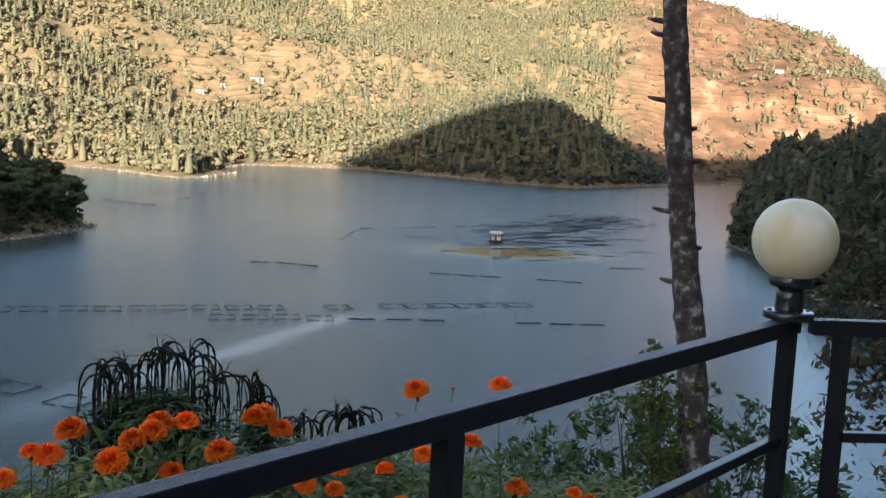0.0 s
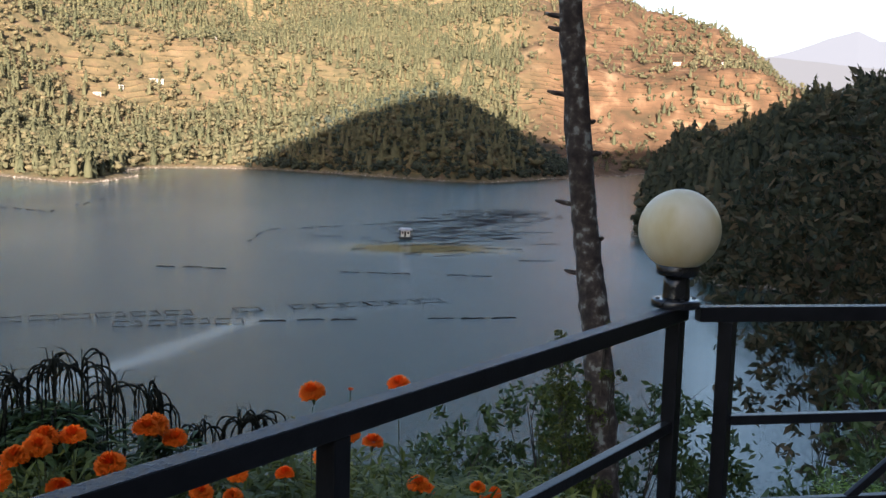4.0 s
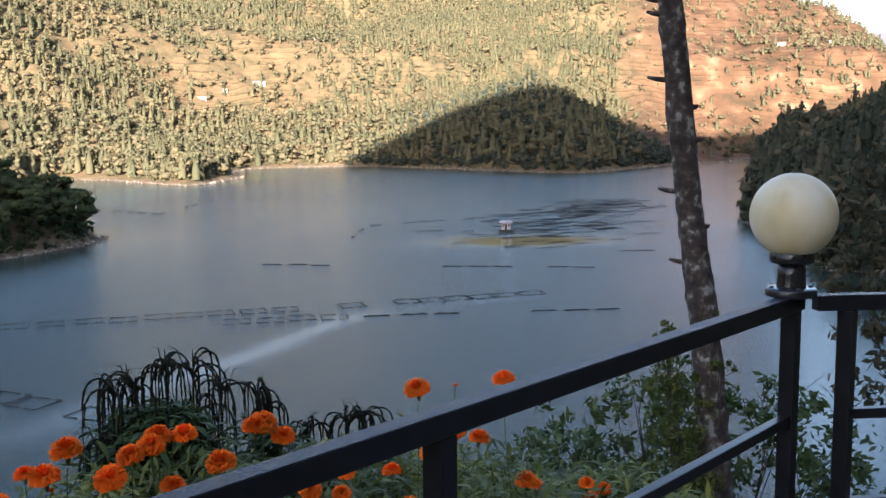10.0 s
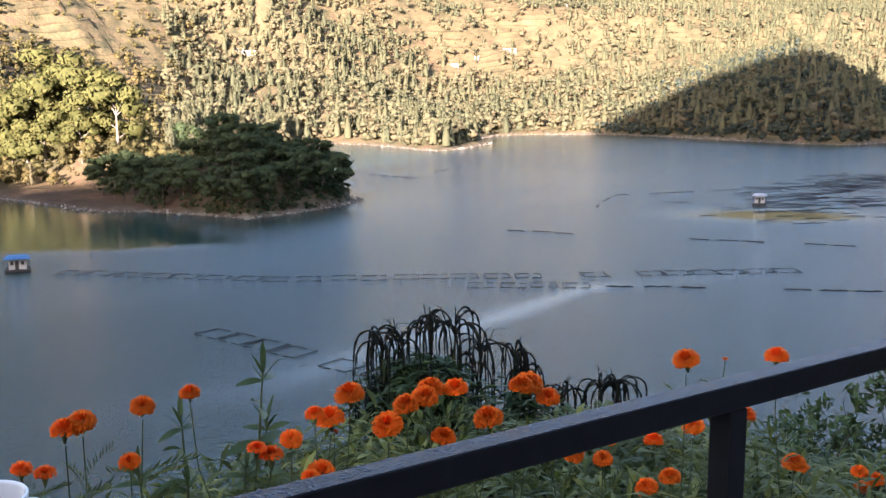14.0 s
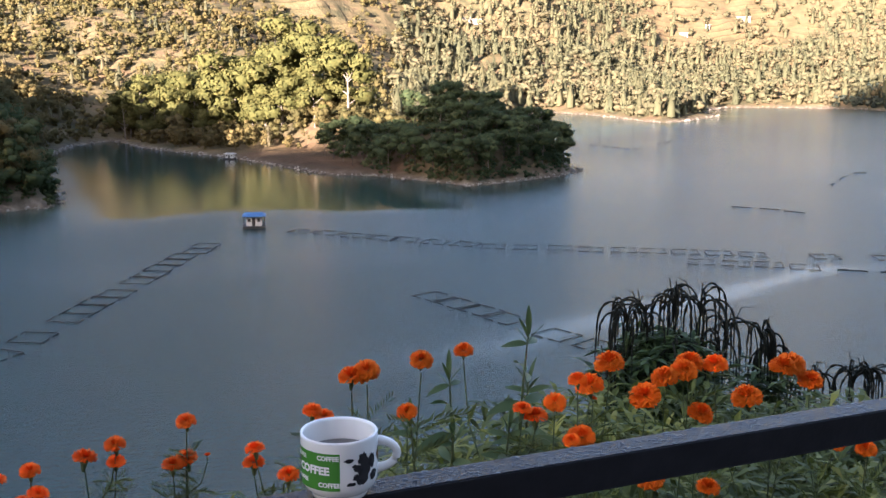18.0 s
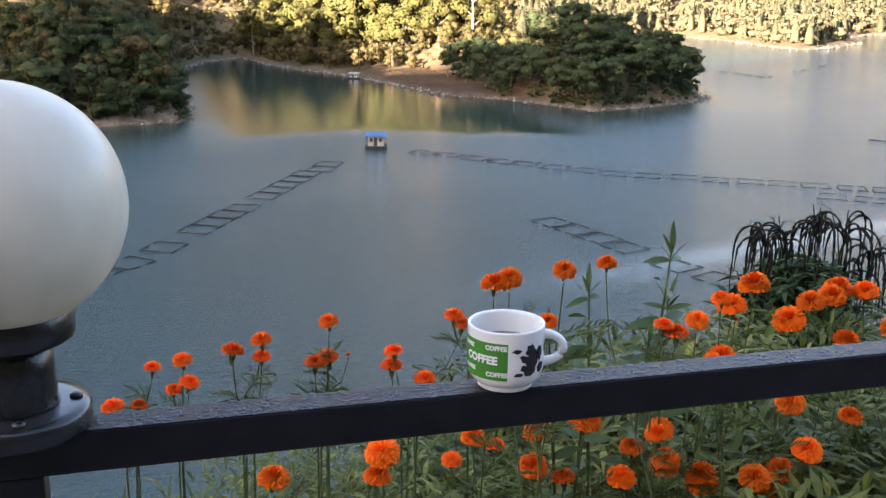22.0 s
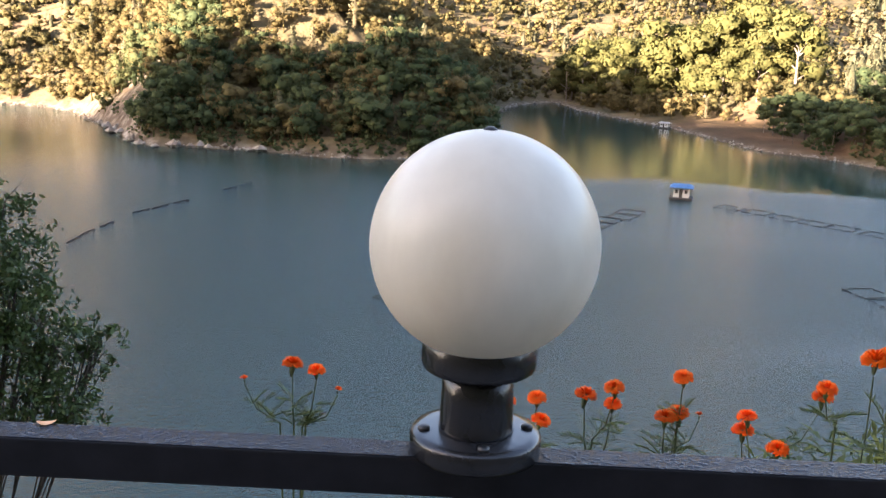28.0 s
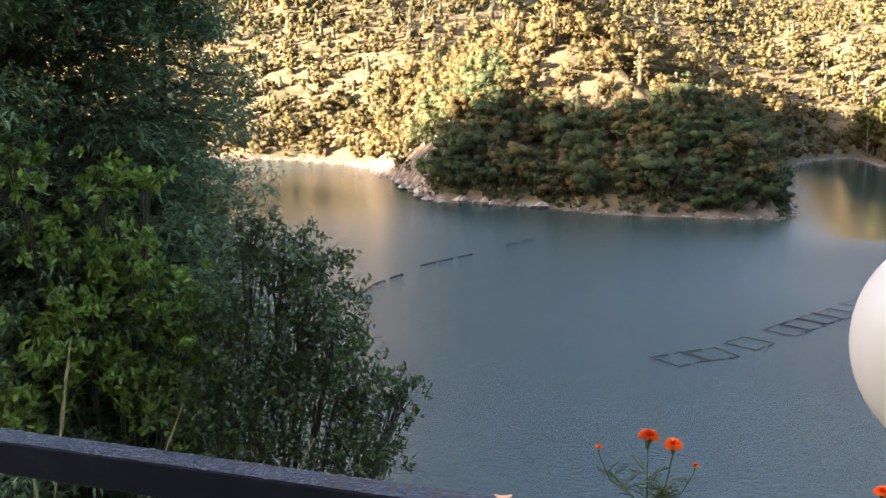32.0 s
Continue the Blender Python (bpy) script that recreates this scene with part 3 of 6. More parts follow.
def build_water():
    """The lake: still near the shores and in a few lanes, ruffled elsewhere."""
    az = np.arange(-50, 100, 0.75)
    az = np.concatenate([az, np.arange(100, 310, 6.0)])
    rr = 30 * 1.016 ** np.arange(0, 250)
    A, R = np.meshgrid(np.radians(az), rr)
    X, Y = R * np.sin(A), R * np.cos(A)
    n, k = R.shape
    i, j = np.meshgrid(np.arange(n - 1), np.arange(k), indexing='ij')
    jn = (j + 1) % k
    F = np.stack([i * k + j, (i + 1) * k + j, (i + 1) * k + jn, i * k + jn], -1).reshape(-1, 4)
    me = mesh_from("water", np.stack([X, Y, np.full_like(X, WATER)], -1).reshape(-1, 3), F, M_WATER, True)
    d = -inland(X, Y)
    u, v = (X - 232) * 0.74 - (Y - 172) * 0.67, (X - 232) * 0.67 + (Y - 172) * 0.74
    weed = np.exp(-((u / 36) ** 2 + (v / 20) ** 2) ** 1.5)
    lee = 0.85 * smooth(np.degrees(np.arctan2(X, Y)), 65, 70) * smooth(R, 70, 110)
    cove = smooth(Y + 0.25 * np.abs(X - 40) + 14 * fractal(X, Y, 40, 31, 3), 196, 232) * smooth(X, -2, 22) * (1 - smooth(X, 84, 112))
    west = np.exp(-((X + 125) / 62) ** 2 - ((Y - 240) / 75) ** 2)
    cove = np.maximum(cove, west)
    shore = 0.8 * np.exp(-np.clip(d, 0, None) / 28)
    along_lane = np.interp(X, [18, 30, 53, 69, 89, 122, 165], [100, 102, 106, 110, 117, 128, 113])
    streak = np.exp(-((Y - along_lane + 2.5 * fractal(X, Y, 18, 91, 3)) / (3.4 + 0.03 * np.clip(112 - X, 0, 60))) ** 2) * smooth(X, 14, 85) * (1 - 0.6 * smooth(X, 118, 132)) * (1 - smooth(X, 150, 175))
    lane = smooth(fractal(X * 0.8 + Y * 0.5, (Y - X * 0.3) * 2.4, 120, 88, 3), 0.12, 0.35) * 0.25
    calm = np.clip(0.21 + 0.04 * smooth(R, 100, 210) + 0.75 * np.maximum.reduce([weed, cove, shore, lane, lee]) + 0.7 * streak, 0, 1)
    me.attributes.new("calm", 'FLOAT', 'POINT').data.foreach_set("value", calm.ravel().astype(np.float32))
    ruffled = (1 - smooth(R + 30 * fractal(X, Y, 60, 66, 3), 95, 190)) * (0.6 + 0.4 * smooth(fractal(X, Y, 35, 67, 3), -0.2, 0.3))
    me.attributes.new("ruffled", 'FLOAT', 'POINT').data.foreach_set("value", ruffled.ravel().astype(np.float32))
    return tagged(new("water", me), "grey-blue lake water with calm streaks and ripples", "lake", kind="structure")


build_water()

# ---- trees ----


def leaf_quads(centres, size, gen, droop=0.0, aspect=0.7, facing=None):
    """Small folded leaf cards, one at each centre: verts and quads. facing: which way each card looks."""
    n = len(centres)
    u = gen.normal(size=(n, 3))
    u[:, 2] -= droop
    if facing is not None:
        u = np.cross(facing, u)
    u /= np.linalg.norm(u, axis=1)[:, None] + 1e-9
    v = np.cross(u, gen.normal(size=(n, 3))) if facing is None else np.cross(facing, u)
    v /= np.linalg.norm(v, axis=1)[:, None] + 1e-9
    s = size * gen.uniform(0.6, 1.3, (n, 1))
    a, b = u * s, v * s * aspect
    V = np.stack([centres - a, centres - b * 0.9 + a * 0.1, centres + a, centres + b], 1).reshape(-1, 3)
    F = np.arange(4 * n).reshape(-1, 4)
    return V, F


def unit(v):
    return v / (np.linalg.norm(v, axis=1)[:, None] + 1e-9)


def facings(outward, gen, rough=0.42):
    """Leaf sprays lie over the crown like shingles: each looks outward, with some scatter."""
    return unit(unit(outward) + gen.normal(0, rough, outward.shape))


def soft_normals(outward, face, gen):
    """Shading normals of the sprays: between the card and the rounded clump, four a card."""
    return np.repeat(unit(0.28 * face + 0.72 * unit(outward)), 4, 0)


BLOCK = unit(np.array([[x, y, z] for z in (-1, 1) for x, y in ((-1, -1), (1, -1), (1, 1), (-1, 1))], dtype=float))
BLOCK_F = np.array([[0, 3, 2, 1], [4, 5, 6, 7], [0, 1, 5, 4], [1, 2, 6, 5], [2, 3, 7, 6], [3, 0, 4, 7]])


def heart(centre, radii, gen):
    """The dense inside of a leaf clump: a lumpy block, shaded round."""
    turn = Euler(gen.uniform(0, 6.28, 3)).to_matrix()
    p = BLOCK @ np.array(turn).T
    return centre + p * radii * gen.uniform(0.85, 1.15, (8, 1)), p


def joined(meshes):
    """Several (verts, quads, normals) as one."""
    V, F, N, off = [], [], [], 0
    for v, f, n in meshes:
        V.append(v)
        F.append(f + off)
        N.append(n)
        off += len(v)
    return np.vstack(V), np.vstack(F), np.vstack(N)


def broadleaf(gen, tall, leaves, size, lobes=7, spread=0.34, base=0.28, inner=0.92, fat=1.0):
    """Crown of a broad-leaved tree: uneven lobes filled with leaf clumps, mostly near their surface."""
    c, o, hearts = [], [], []
    for k in range(lobes):
        a, h = gen.uniform(0, 2 * math.pi), gen.uniform(base + 0.12, 0.92 - 0.3 * (fat - 1))
        rad = spread * tall * (1.0 - 0.75 * abs(h - 0.55)) * gen.uniform(0.35, 0.85)
        centre = np.array([math.cos(a) * rad, math.sin(a) * rad, h * tall])
        lr = tall * fat * gen.uniform(0.10, 0.19)
        p = gen.normal(size=(leaves // lobes, 3))
        p /= np.linalg.norm(p, axis=1)[:, None]
        p *= gen.uniform(0.70, 1.06, (len(p), 1))
        c.append(centre + p * lr * np.array([1.15, 1.15, 0.8]))
        o.append(unit(p) + 0.5 * unit(c[-1] - np.array([0, 0, 0.4 * tall])))
        v, n = heart(centre, lr * inner * np.array([1.0, 1.0, 0.7]), gen)
        hearts.append((v, BLOCK_F, unit(n + 0.5 * unit(v - np.array([0, 0, 0.4 * tall])))))
    o = np.vstack(o)
    f = facings(o, gen)
    return joined([(*leaf_quads(np.vstack(c), size, gen, facing=f), soft_normals(o, f, gen))] + hearts)


def conifer(gen, tall, leaves, size, width=0.17, bare=0.15, inner=1.0):
    """Crown of a pine: tiers of upswept sprays round a straight stem."""
    h = gen.uniform(bare, 1.0, leaves) ** 0.9
    tiers = 9
    h = np.clip((np.floor(h * tiers) + gen.normal(0.3, 0.22, leaves)) / tiers, bare, 1.0)
    a = gen.uniform(0, 2 * math.pi, leaves)
    arm = np.round(a / (2 * math.pi) * 7 + h * 9) * 2 * math.pi / 7
    a = arm + gen.normal(0, 0.22, leaves)
    r = tall * width * (1.05 - h) ** 0.75 * gen.uniform(0.15, 1.1, leaves)
    c = np.stack([r * np.cos(a), r * np.sin(a), h * tall + 0.1 * r], 1)
    o = np.stack([np.cos(a), np.sin(a), np.full(leaves, 0.45)], 1)
    f = facings(o, gen)
    rings = [(tall * width * inner * q * np.column_stack([np.cos(np.arange(5) * 1.2566), np.sin(np.arange(5) * 1.2566)]), z) for q, z in ((0.50, bare + 0.03), (0.48, 0.36), (0.06, 0.95))]
    V = np.vstack([np.column_stack([p, np.full(5, z * tall)]) for p, z in rings])
    F = np.array([[5 * r + i, 5 * r + (i + 1) % 5, 5 * r + 5 + (i + 1) % 5, 5 * r + 5 + i] for r in range(2) for i in range(5)])
    N = unit(V * np.array([1, 1, 0]) / (tall * width) + np.array([0, 0, 0.3]))
    return joined([(*leaf_quads(c, size, gen, droop=-0.3, aspect=0.5, facing=f), soft_normals(o, f, gen)), (V, F, N)])


def stem_quads(tall, rad, gen, lean=0.03):
    """A plain four-sided stem for trees far away."""
    t = np.array([[-1, -1], [1, -1], [1, 1], [-1, 1]]) * rad
    top = gen.normal(0, lean * tall, 2)
    V = np.vstack([np.column_stack([t, np.full(4, -1.5)]), np.column_stack([t * 0.35 + top, np.full(4, tall * 0.75)])])
    F = np.array([[0, 1, 5, 4], [1, 2, 6, 5], [2, 3, 7, 6], [3, 0, 4, 7]])
    N = unit(np.vstack([np.column_stack([t, np.zeros(4)])] * 2))
    return V, F, N


def scatter(count, keep, gen, az=(-46, 92), rr=(230, 1500), power=1.0):
    """Random places in a sector round the terrace, thinned by keep(x, y, d, r, az)."""
    a = gen.uniform(az[0], az[1], count)
    r = np.sqrt(gen.uniform(rr[0] ** 2, rr[1] ** 2, count)) if power == 1.0 else rr[0] * (rr[1] / rr[0]) ** gen.uniform(0, 1, count)
    x, y = r * np.sin(np.radians(a)), r * np.cos(np.radians(a))
    d = inland(x, y)
    p = keep(x, y, d, r, a)
    ok = gen.uniform(0, 1, count) < p
    return x[ok], y[ok], d[ok], r[ok], a[ok]


def plant(name, label, places, kinds, mat, gen, size=(0.8, 1.25), tint=(0.0, 1.0), grow=None, category="forest"):
    """One stuff object: trees of several kinds copied to the places, each turned, scaled and tinted."""
    x, y = places
    z = height(x, y)
    VV, FF, TT, NN, off = [], [], [], [], 0
    which = gen.integers(0, len(kinds), len(x))
    patch = fractal(x, y, 60, 77, 3)
    for i in range(len(x)):
        V, F, N = kinds[which[i]]
        a, s = gen.uniform(0, 2 * math.pi), gen.uniform(*size) * (1.0 if grow is None else grow[i])
        ca, sa = math.cos(a) * s, math.sin(a) * s
        W = np.column_stack([V[:, 0] * ca - V[:, 1] * sa + x[i], V[:, 0] * sa + V[:, 1] * ca + y[i], V[:, 2] * s * gen.uniform(0.9, 1.15) + z[i]])
        VV.append(W)
        c1, s1 = math.cos(a), math.sin(a)
        NN.append(np.column_stack([N[:, 0] * c1 - N[:, 1] * s1, N[:, 0] * s1 + N[:, 1] * c1, N[:, 2]]))
        FF.append(F + off)
        TT.append(np.full(len(V), np.clip(tint[0] + (tint[1] - tint[0]) * np.clip(gen.normal(0.5 + 0.5 * patch[i], 0.22), 0, 1), 0, 1)))
        off += len(V)
    if not VV:
        return None
    me = mesh_from(name, np.vstack(VV), np.vstack(FF), mat, False, np.concatenate(TT), np.vstack(NN))
    return tagged(new(name, me), label, category, kind="stuff")


g = np.random.default_rng(11)


def with_stem(crown, tall, rad):
    V, F, N = stem_quads(tall, rad, g)
    return np.vstack([crown[0], V]), np.vstack([crown[1], F + len(crown[0])]), np.vstack([crown[2], N])


FAR_BROAD = [with_stem(broadleaf(g, 8, 20, 0.95, 3, 0.42, 0.0, 0.9, 1.7), 8, 0.12) for k in range(9)]
FAR_PINE = [with_stem(conifer(g, 9, 20, 1.15, 0.32, 0.02), 9, 0.12) for k in range(7)]
MID_BROAD = [with_stem(broadleaf(g, 11, 380, 0.36, 9, 0.36, 0.06, 0.80, 1.15), 11, 0.16) for k in range(7)]
MID_PINE = [with_stem(conifer(g, 13, 220, 0.60, 0.25, 0.05, 0.5), 13, 0.16) for k in range(5)]
SHRUB = [broadleaf(g, 4.0, 50, 0.46, 4, 0.5, 0.0) for k in range(6)]
FAR_SHRUB = [broadleaf(g, 5.0, 14, 0.75, 2, 0.5, 0.0, 0.9, 1.6) for k in range(5)]


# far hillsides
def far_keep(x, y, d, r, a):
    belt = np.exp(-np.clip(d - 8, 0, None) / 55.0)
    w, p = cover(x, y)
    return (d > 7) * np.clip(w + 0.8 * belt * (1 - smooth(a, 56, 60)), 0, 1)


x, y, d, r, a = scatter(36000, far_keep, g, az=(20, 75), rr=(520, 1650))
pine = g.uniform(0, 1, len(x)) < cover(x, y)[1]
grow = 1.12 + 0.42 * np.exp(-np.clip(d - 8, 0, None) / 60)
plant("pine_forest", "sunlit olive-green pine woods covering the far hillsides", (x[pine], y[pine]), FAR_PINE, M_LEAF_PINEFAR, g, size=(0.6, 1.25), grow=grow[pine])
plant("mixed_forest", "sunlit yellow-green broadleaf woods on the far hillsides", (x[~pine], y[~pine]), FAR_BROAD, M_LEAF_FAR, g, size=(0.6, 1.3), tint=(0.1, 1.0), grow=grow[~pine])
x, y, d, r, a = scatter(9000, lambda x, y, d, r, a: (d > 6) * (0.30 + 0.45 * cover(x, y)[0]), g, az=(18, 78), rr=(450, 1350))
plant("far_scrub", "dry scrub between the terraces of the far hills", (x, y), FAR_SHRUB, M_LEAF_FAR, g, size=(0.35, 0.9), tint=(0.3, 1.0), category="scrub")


# left hill and cove
def open_meadow(x, y):
    return np.exp(-(((x - 88) / 30) ** 2 + ((y - 318) / 48) ** 2) ** 2)


def headland(x, y):
    return (x > 94) & (x < 170) & (y < 335) & (y > 240)


def west_keep(x, y, d, r, a):
    return (d > 4) * np.clip(1.0 - 1.6 * open_meadow(x, y), 0, 1) * np.clip(0.72 + 0.4 * np.exp(-d / 60), 0, 1) * (1 - 0.45 * fields(x, y) * smooth(d, 30, 60)) * ~headland(x, y) * (1 - np.exp(-(((x + 97) / 14) ** 2 + ((y - 270) / 26) ** 2)))


x, y, d, r, a = scatter(8200, west_keep, g, az=(-46, 24), rr=(235, 620))
low = (a < 4) & (d < 60) & (r < 330)
pine = g.uniform(0, 1, len(x)) < 0.10
far = r > 400
plant("shaded_hill_forest", "dense dark green trees low on the steep hill", (x[low & ~pine], y[low & ~pine]), MID_BROAD, M_LEAF_GOLD, g, size=(0.6, 1.0), tint=(0.1, 1.0))
plant("hill_forest", "sunlit golden-green trees high on the steep hill", (x[~low & ~pine & ~far], y[~low & ~pine & ~far]), MID_BROAD, M_LEAF_GOLD, g, size=(0.5, 1.0))
plant("upper_hill_forest", "scattered sunlit trees on the upper hill", (x[~pine & far], y[~pine & far]), FAR_BROAD, M_LEAF_GOLD, g, size=(0.5, 0.95))
plant("upper_hill_pines", "small green pines high on the hill", (x[pine & far], y[pine & far]), FAR_PINE, M_LEAF_FAR, g, size=(0.5, 0.9))
plant("hill_pines", "green pines among the trees on the hill", (x[pine & ~far], y[pine & ~far]), MID_PINE, M_LEAF_FAR, g, size=(0.5, 0.95))
# the shaded leaf colour stops near the shadow line; the gold one follows above
x, y, d, r, a = scatter(1100, lambda x, y, d, r, a: (d > 1.8) * (d < 30) * 0.7 * (1 - np.exp(-(((x + 97) / 13) ** 2 + ((y - 268) / 24) ** 2))), g, az=(-24, 4), rr=(236, 320))
tall = g.uniform(0, 1, len(x)) < 0.3
conical = g.uniform(0, 1, len(x)) < 0.08
plant("hill_foot_forest", "close dark green trees down to the water", (x[~tall & ~conical], y[~tall & ~conical]), MID_BROAD, M_LEAF_SHADED, g, size=(0.45, 0.95), tint=(0.0, 1.0))
plant("hill_foot_tall_trees", "taller dark trees standing out of the hillside wood", (x[tall & ~conical], y[tall & ~conical]), MID_BROAD, M_LEAF_SHADED, g, size=(0.8, 1.25), tint=(0.0, 1.0))
plant("hill_foot_pines", "dark pines standing out of the hillside wood", (x[conical], y[conical]), MID_PINE, M_LEAF_SHADED, g, size=(0.45, 0.95), tint=(0, 0.5))
x, y, d, r, a = scatter(420, lambda x, y, d, r, a: (d > 6) * (x > -70) * (x < 8) * (y < 480) * 0.8, g, az=(-14, 2), rr=(292, 490))
plant("flank_trees", "taller golden-green trees along the flank of the hill", (x, y), MID_BROAD, M_LEAF_GOLD, g, size=(0.9, 1.45), tint=(0.2, 1.0))
x, y, d, r, a = scatter(2600, lambda x, y, d, r, a: (d > 0.9) * (d < 6) * 0.85 * (1 - np.exp(-(((x + 97) / 12) ** 2 + ((y - 268) / 22) ** 2))), g, az=(-22, 4), rr=(236, 300))
plant("hill_foot_scrub", "dark bushes along the water under the steep hill", (x, y), SHRUB, M_LEAF_SHADED, g, size=(0.4, 1.0), category="scrub")
x, y, d, r, a = scatter(4200, lambda x, y, d, r, a: (d > 5) * (0.5 + 0.5 * (1 - fields(x, y))), g, az=(-42, 22), rr=(600, 1050))
plant("high_hill_forest", "sunlit trees on the high slopes above the cove", (x, y), FAR_BROAD, M_LEAF_GOLD, g, size=(0.6, 1.1))
x, y, d, r, a = scatter(5200, lambda x, y, d, r, a: (d > 12) * 0.7 * (1 - open_meadow(x, y)), g, az=(-42, 24), rr=(330, 720))
plant("slope_scrub", "dry brown-green scrub between the hillside terraces", (x, y), FAR_SHRUB, M_LEAF_GOLD, g, size=(0.4, 0.9), category="scrub")
x, y, d, r, a = scatter(2600, lambda x, y, d, r, a: (d > 2.0) * 0.8 * np.clip(1.0 - 1.6 * open_meadow(x, y), 0, 1), g, az=(-46, 40), rr=(235, 520))
plant("hill_scrub", "scrub and low bushes on the near hillsides", (x, y), SHRUB, M_LEAF_GOLD, g, size=(0.5, 1.0), category="scrub")

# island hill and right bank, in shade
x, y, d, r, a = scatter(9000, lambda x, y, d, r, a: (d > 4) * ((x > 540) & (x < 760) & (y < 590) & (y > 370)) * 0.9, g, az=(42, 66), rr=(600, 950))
plant("island_forest", "dark shaded woods on the round headland", (x, y), FAR_BROAD, M_LEAF_ISLE_SHADED, g, size=(0.6, 1.1))
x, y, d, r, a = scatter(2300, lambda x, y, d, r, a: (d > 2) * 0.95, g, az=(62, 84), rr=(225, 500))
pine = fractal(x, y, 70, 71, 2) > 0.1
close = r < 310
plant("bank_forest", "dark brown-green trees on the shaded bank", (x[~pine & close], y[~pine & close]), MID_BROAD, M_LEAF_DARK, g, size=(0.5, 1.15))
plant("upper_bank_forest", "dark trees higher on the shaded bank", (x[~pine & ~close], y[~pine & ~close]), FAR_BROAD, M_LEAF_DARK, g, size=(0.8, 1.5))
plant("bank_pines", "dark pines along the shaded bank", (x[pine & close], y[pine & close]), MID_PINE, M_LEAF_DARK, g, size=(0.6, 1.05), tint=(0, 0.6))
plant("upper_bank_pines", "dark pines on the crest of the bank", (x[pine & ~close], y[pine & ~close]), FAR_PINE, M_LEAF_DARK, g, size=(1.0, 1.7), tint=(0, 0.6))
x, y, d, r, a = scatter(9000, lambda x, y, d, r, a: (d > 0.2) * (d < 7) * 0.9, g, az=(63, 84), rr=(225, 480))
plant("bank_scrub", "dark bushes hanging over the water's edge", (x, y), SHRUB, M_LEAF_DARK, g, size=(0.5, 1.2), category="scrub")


x, y, d, r, a = scatter(1900, lambda x, y, d, r, a: headland(x, y) * (d > 1.5) * (1 - open_meadow(x, y)), g, az=(15, 36), rr=(245, 345))
plant("point_scrub", "dark undergrowth on the wooded point", (x, y), SHRUB, M_LEAF_SHADED, g, size=(0.4, 1.2), tint=(0, 1.0), category="scrub")

# the wooded point and the row of tall trees behind its meadow, tree by tree
def whole_tree(gen, tall, leaves, size, mat, pale, clear=0.2):
    """Trunk with limbs, and a crown of leaf clumps round the limb ends."""
    root = thing("tree", "", "tree")
    bm = bmesh.new()
    ends = []
    lean = gen.normal(0, 0.03 * tall, 2)
    tube(bm, [(0, 0, -1.0), (lean[0] * .3, lean[1] * .3, 0.3 * tall), (lean[0], lean[1], 0.75 * tall)], [0.017 * tall, 0.012 * tall, 0.005 * tall], 6)
    for k in range(11):
        h, a = gen.uniform(clear, 0.78), gen.uniform(0, 2 * math.pi)
        ln = tall * gen.uniform(0.16, 0.32)
        s = Vector((lean[0] * h, lean[1] * h, h * tall))
        e = s + Vector((math.cos(a) * ln, math.sin(a) * ln, ln * gen.uniform(0.35, 0.8)))
        tube(bm, [s, (s + e) / 2 + Vector((0, 0, 0.03 * tall)), e], [0.008 * tall, 0.005 * tall, 0.002 * tall], 5)
        ends.append(np.array(e))
    ends.append(np.array((lean[0], lean[1], 0.86 * tall)))
    part("trunk", bm, M_PALE if pale else M_TWIG, root)
    c, o, hearts = [], [], []
    for e in ends:
        lr = tall * gen.uniform(0.10, 0.18)
        v, n = heart(e, lr * np.array([0.98, 0.98, 0.62]), gen)
        hearts.append((v, BLOCK_F, unit(n + 0.5 * unit(v - np.array([0, 0, 0.5 * tall])))))
        p = gen.normal(size=(leaves // len(ends), 3))
        p /= np.linalg.norm(p, axis=1)[:, None]
        p *= gen.uniform(0.3, 1.0, (len(p), 1)) ** 0.5
        c.append(e + p * lr * np.array([1.2, 1.2, 0.75]))
        o.append(unit(p) + 0.5 * unit(c[-1] - np.array([0, 0, 0.5 * tall])))
    o = np.vstack(o)
    f = facings(o, gen)
    V, F = leaf_quads(np.vstack(c), size, gen, facing=f)
    shade = np.repeat(np.clip(gen.normal(0.5, 0.2, len(F) // 12 + 1), 0, 1), 48)[:len(V)]
    V, F, N = joined([(V, F, soft_normals(o, f, gen))] + hearts)
    me = mesh_from("crown", V, F, mat, False, np.append(shade, np.full(len(V) - len(shade), 0.4)), N)
    part("crown", me, mat, root)
    return root


def grove(label, group, places, kinds, gen, lo, hi):
    first = {}
    for i, (px, py) in enumerate(places):
        k = i % len(kinds)
        m = Matrix.Translation((px, py, float(height(np.array([px]), np.array([py]))[0]))) @ pose(0, 0, 0, 0, 0, gen.uniform(0, 360)) @ Matrix.Scale(gen.uniform(lo, hi), 4)
        if k not in first:
            first[k] = tagged(kinds[k], label, "tree", group)
            kinds[k].matrix_world = m
        else:
            copy_thing(kinds[k], m)


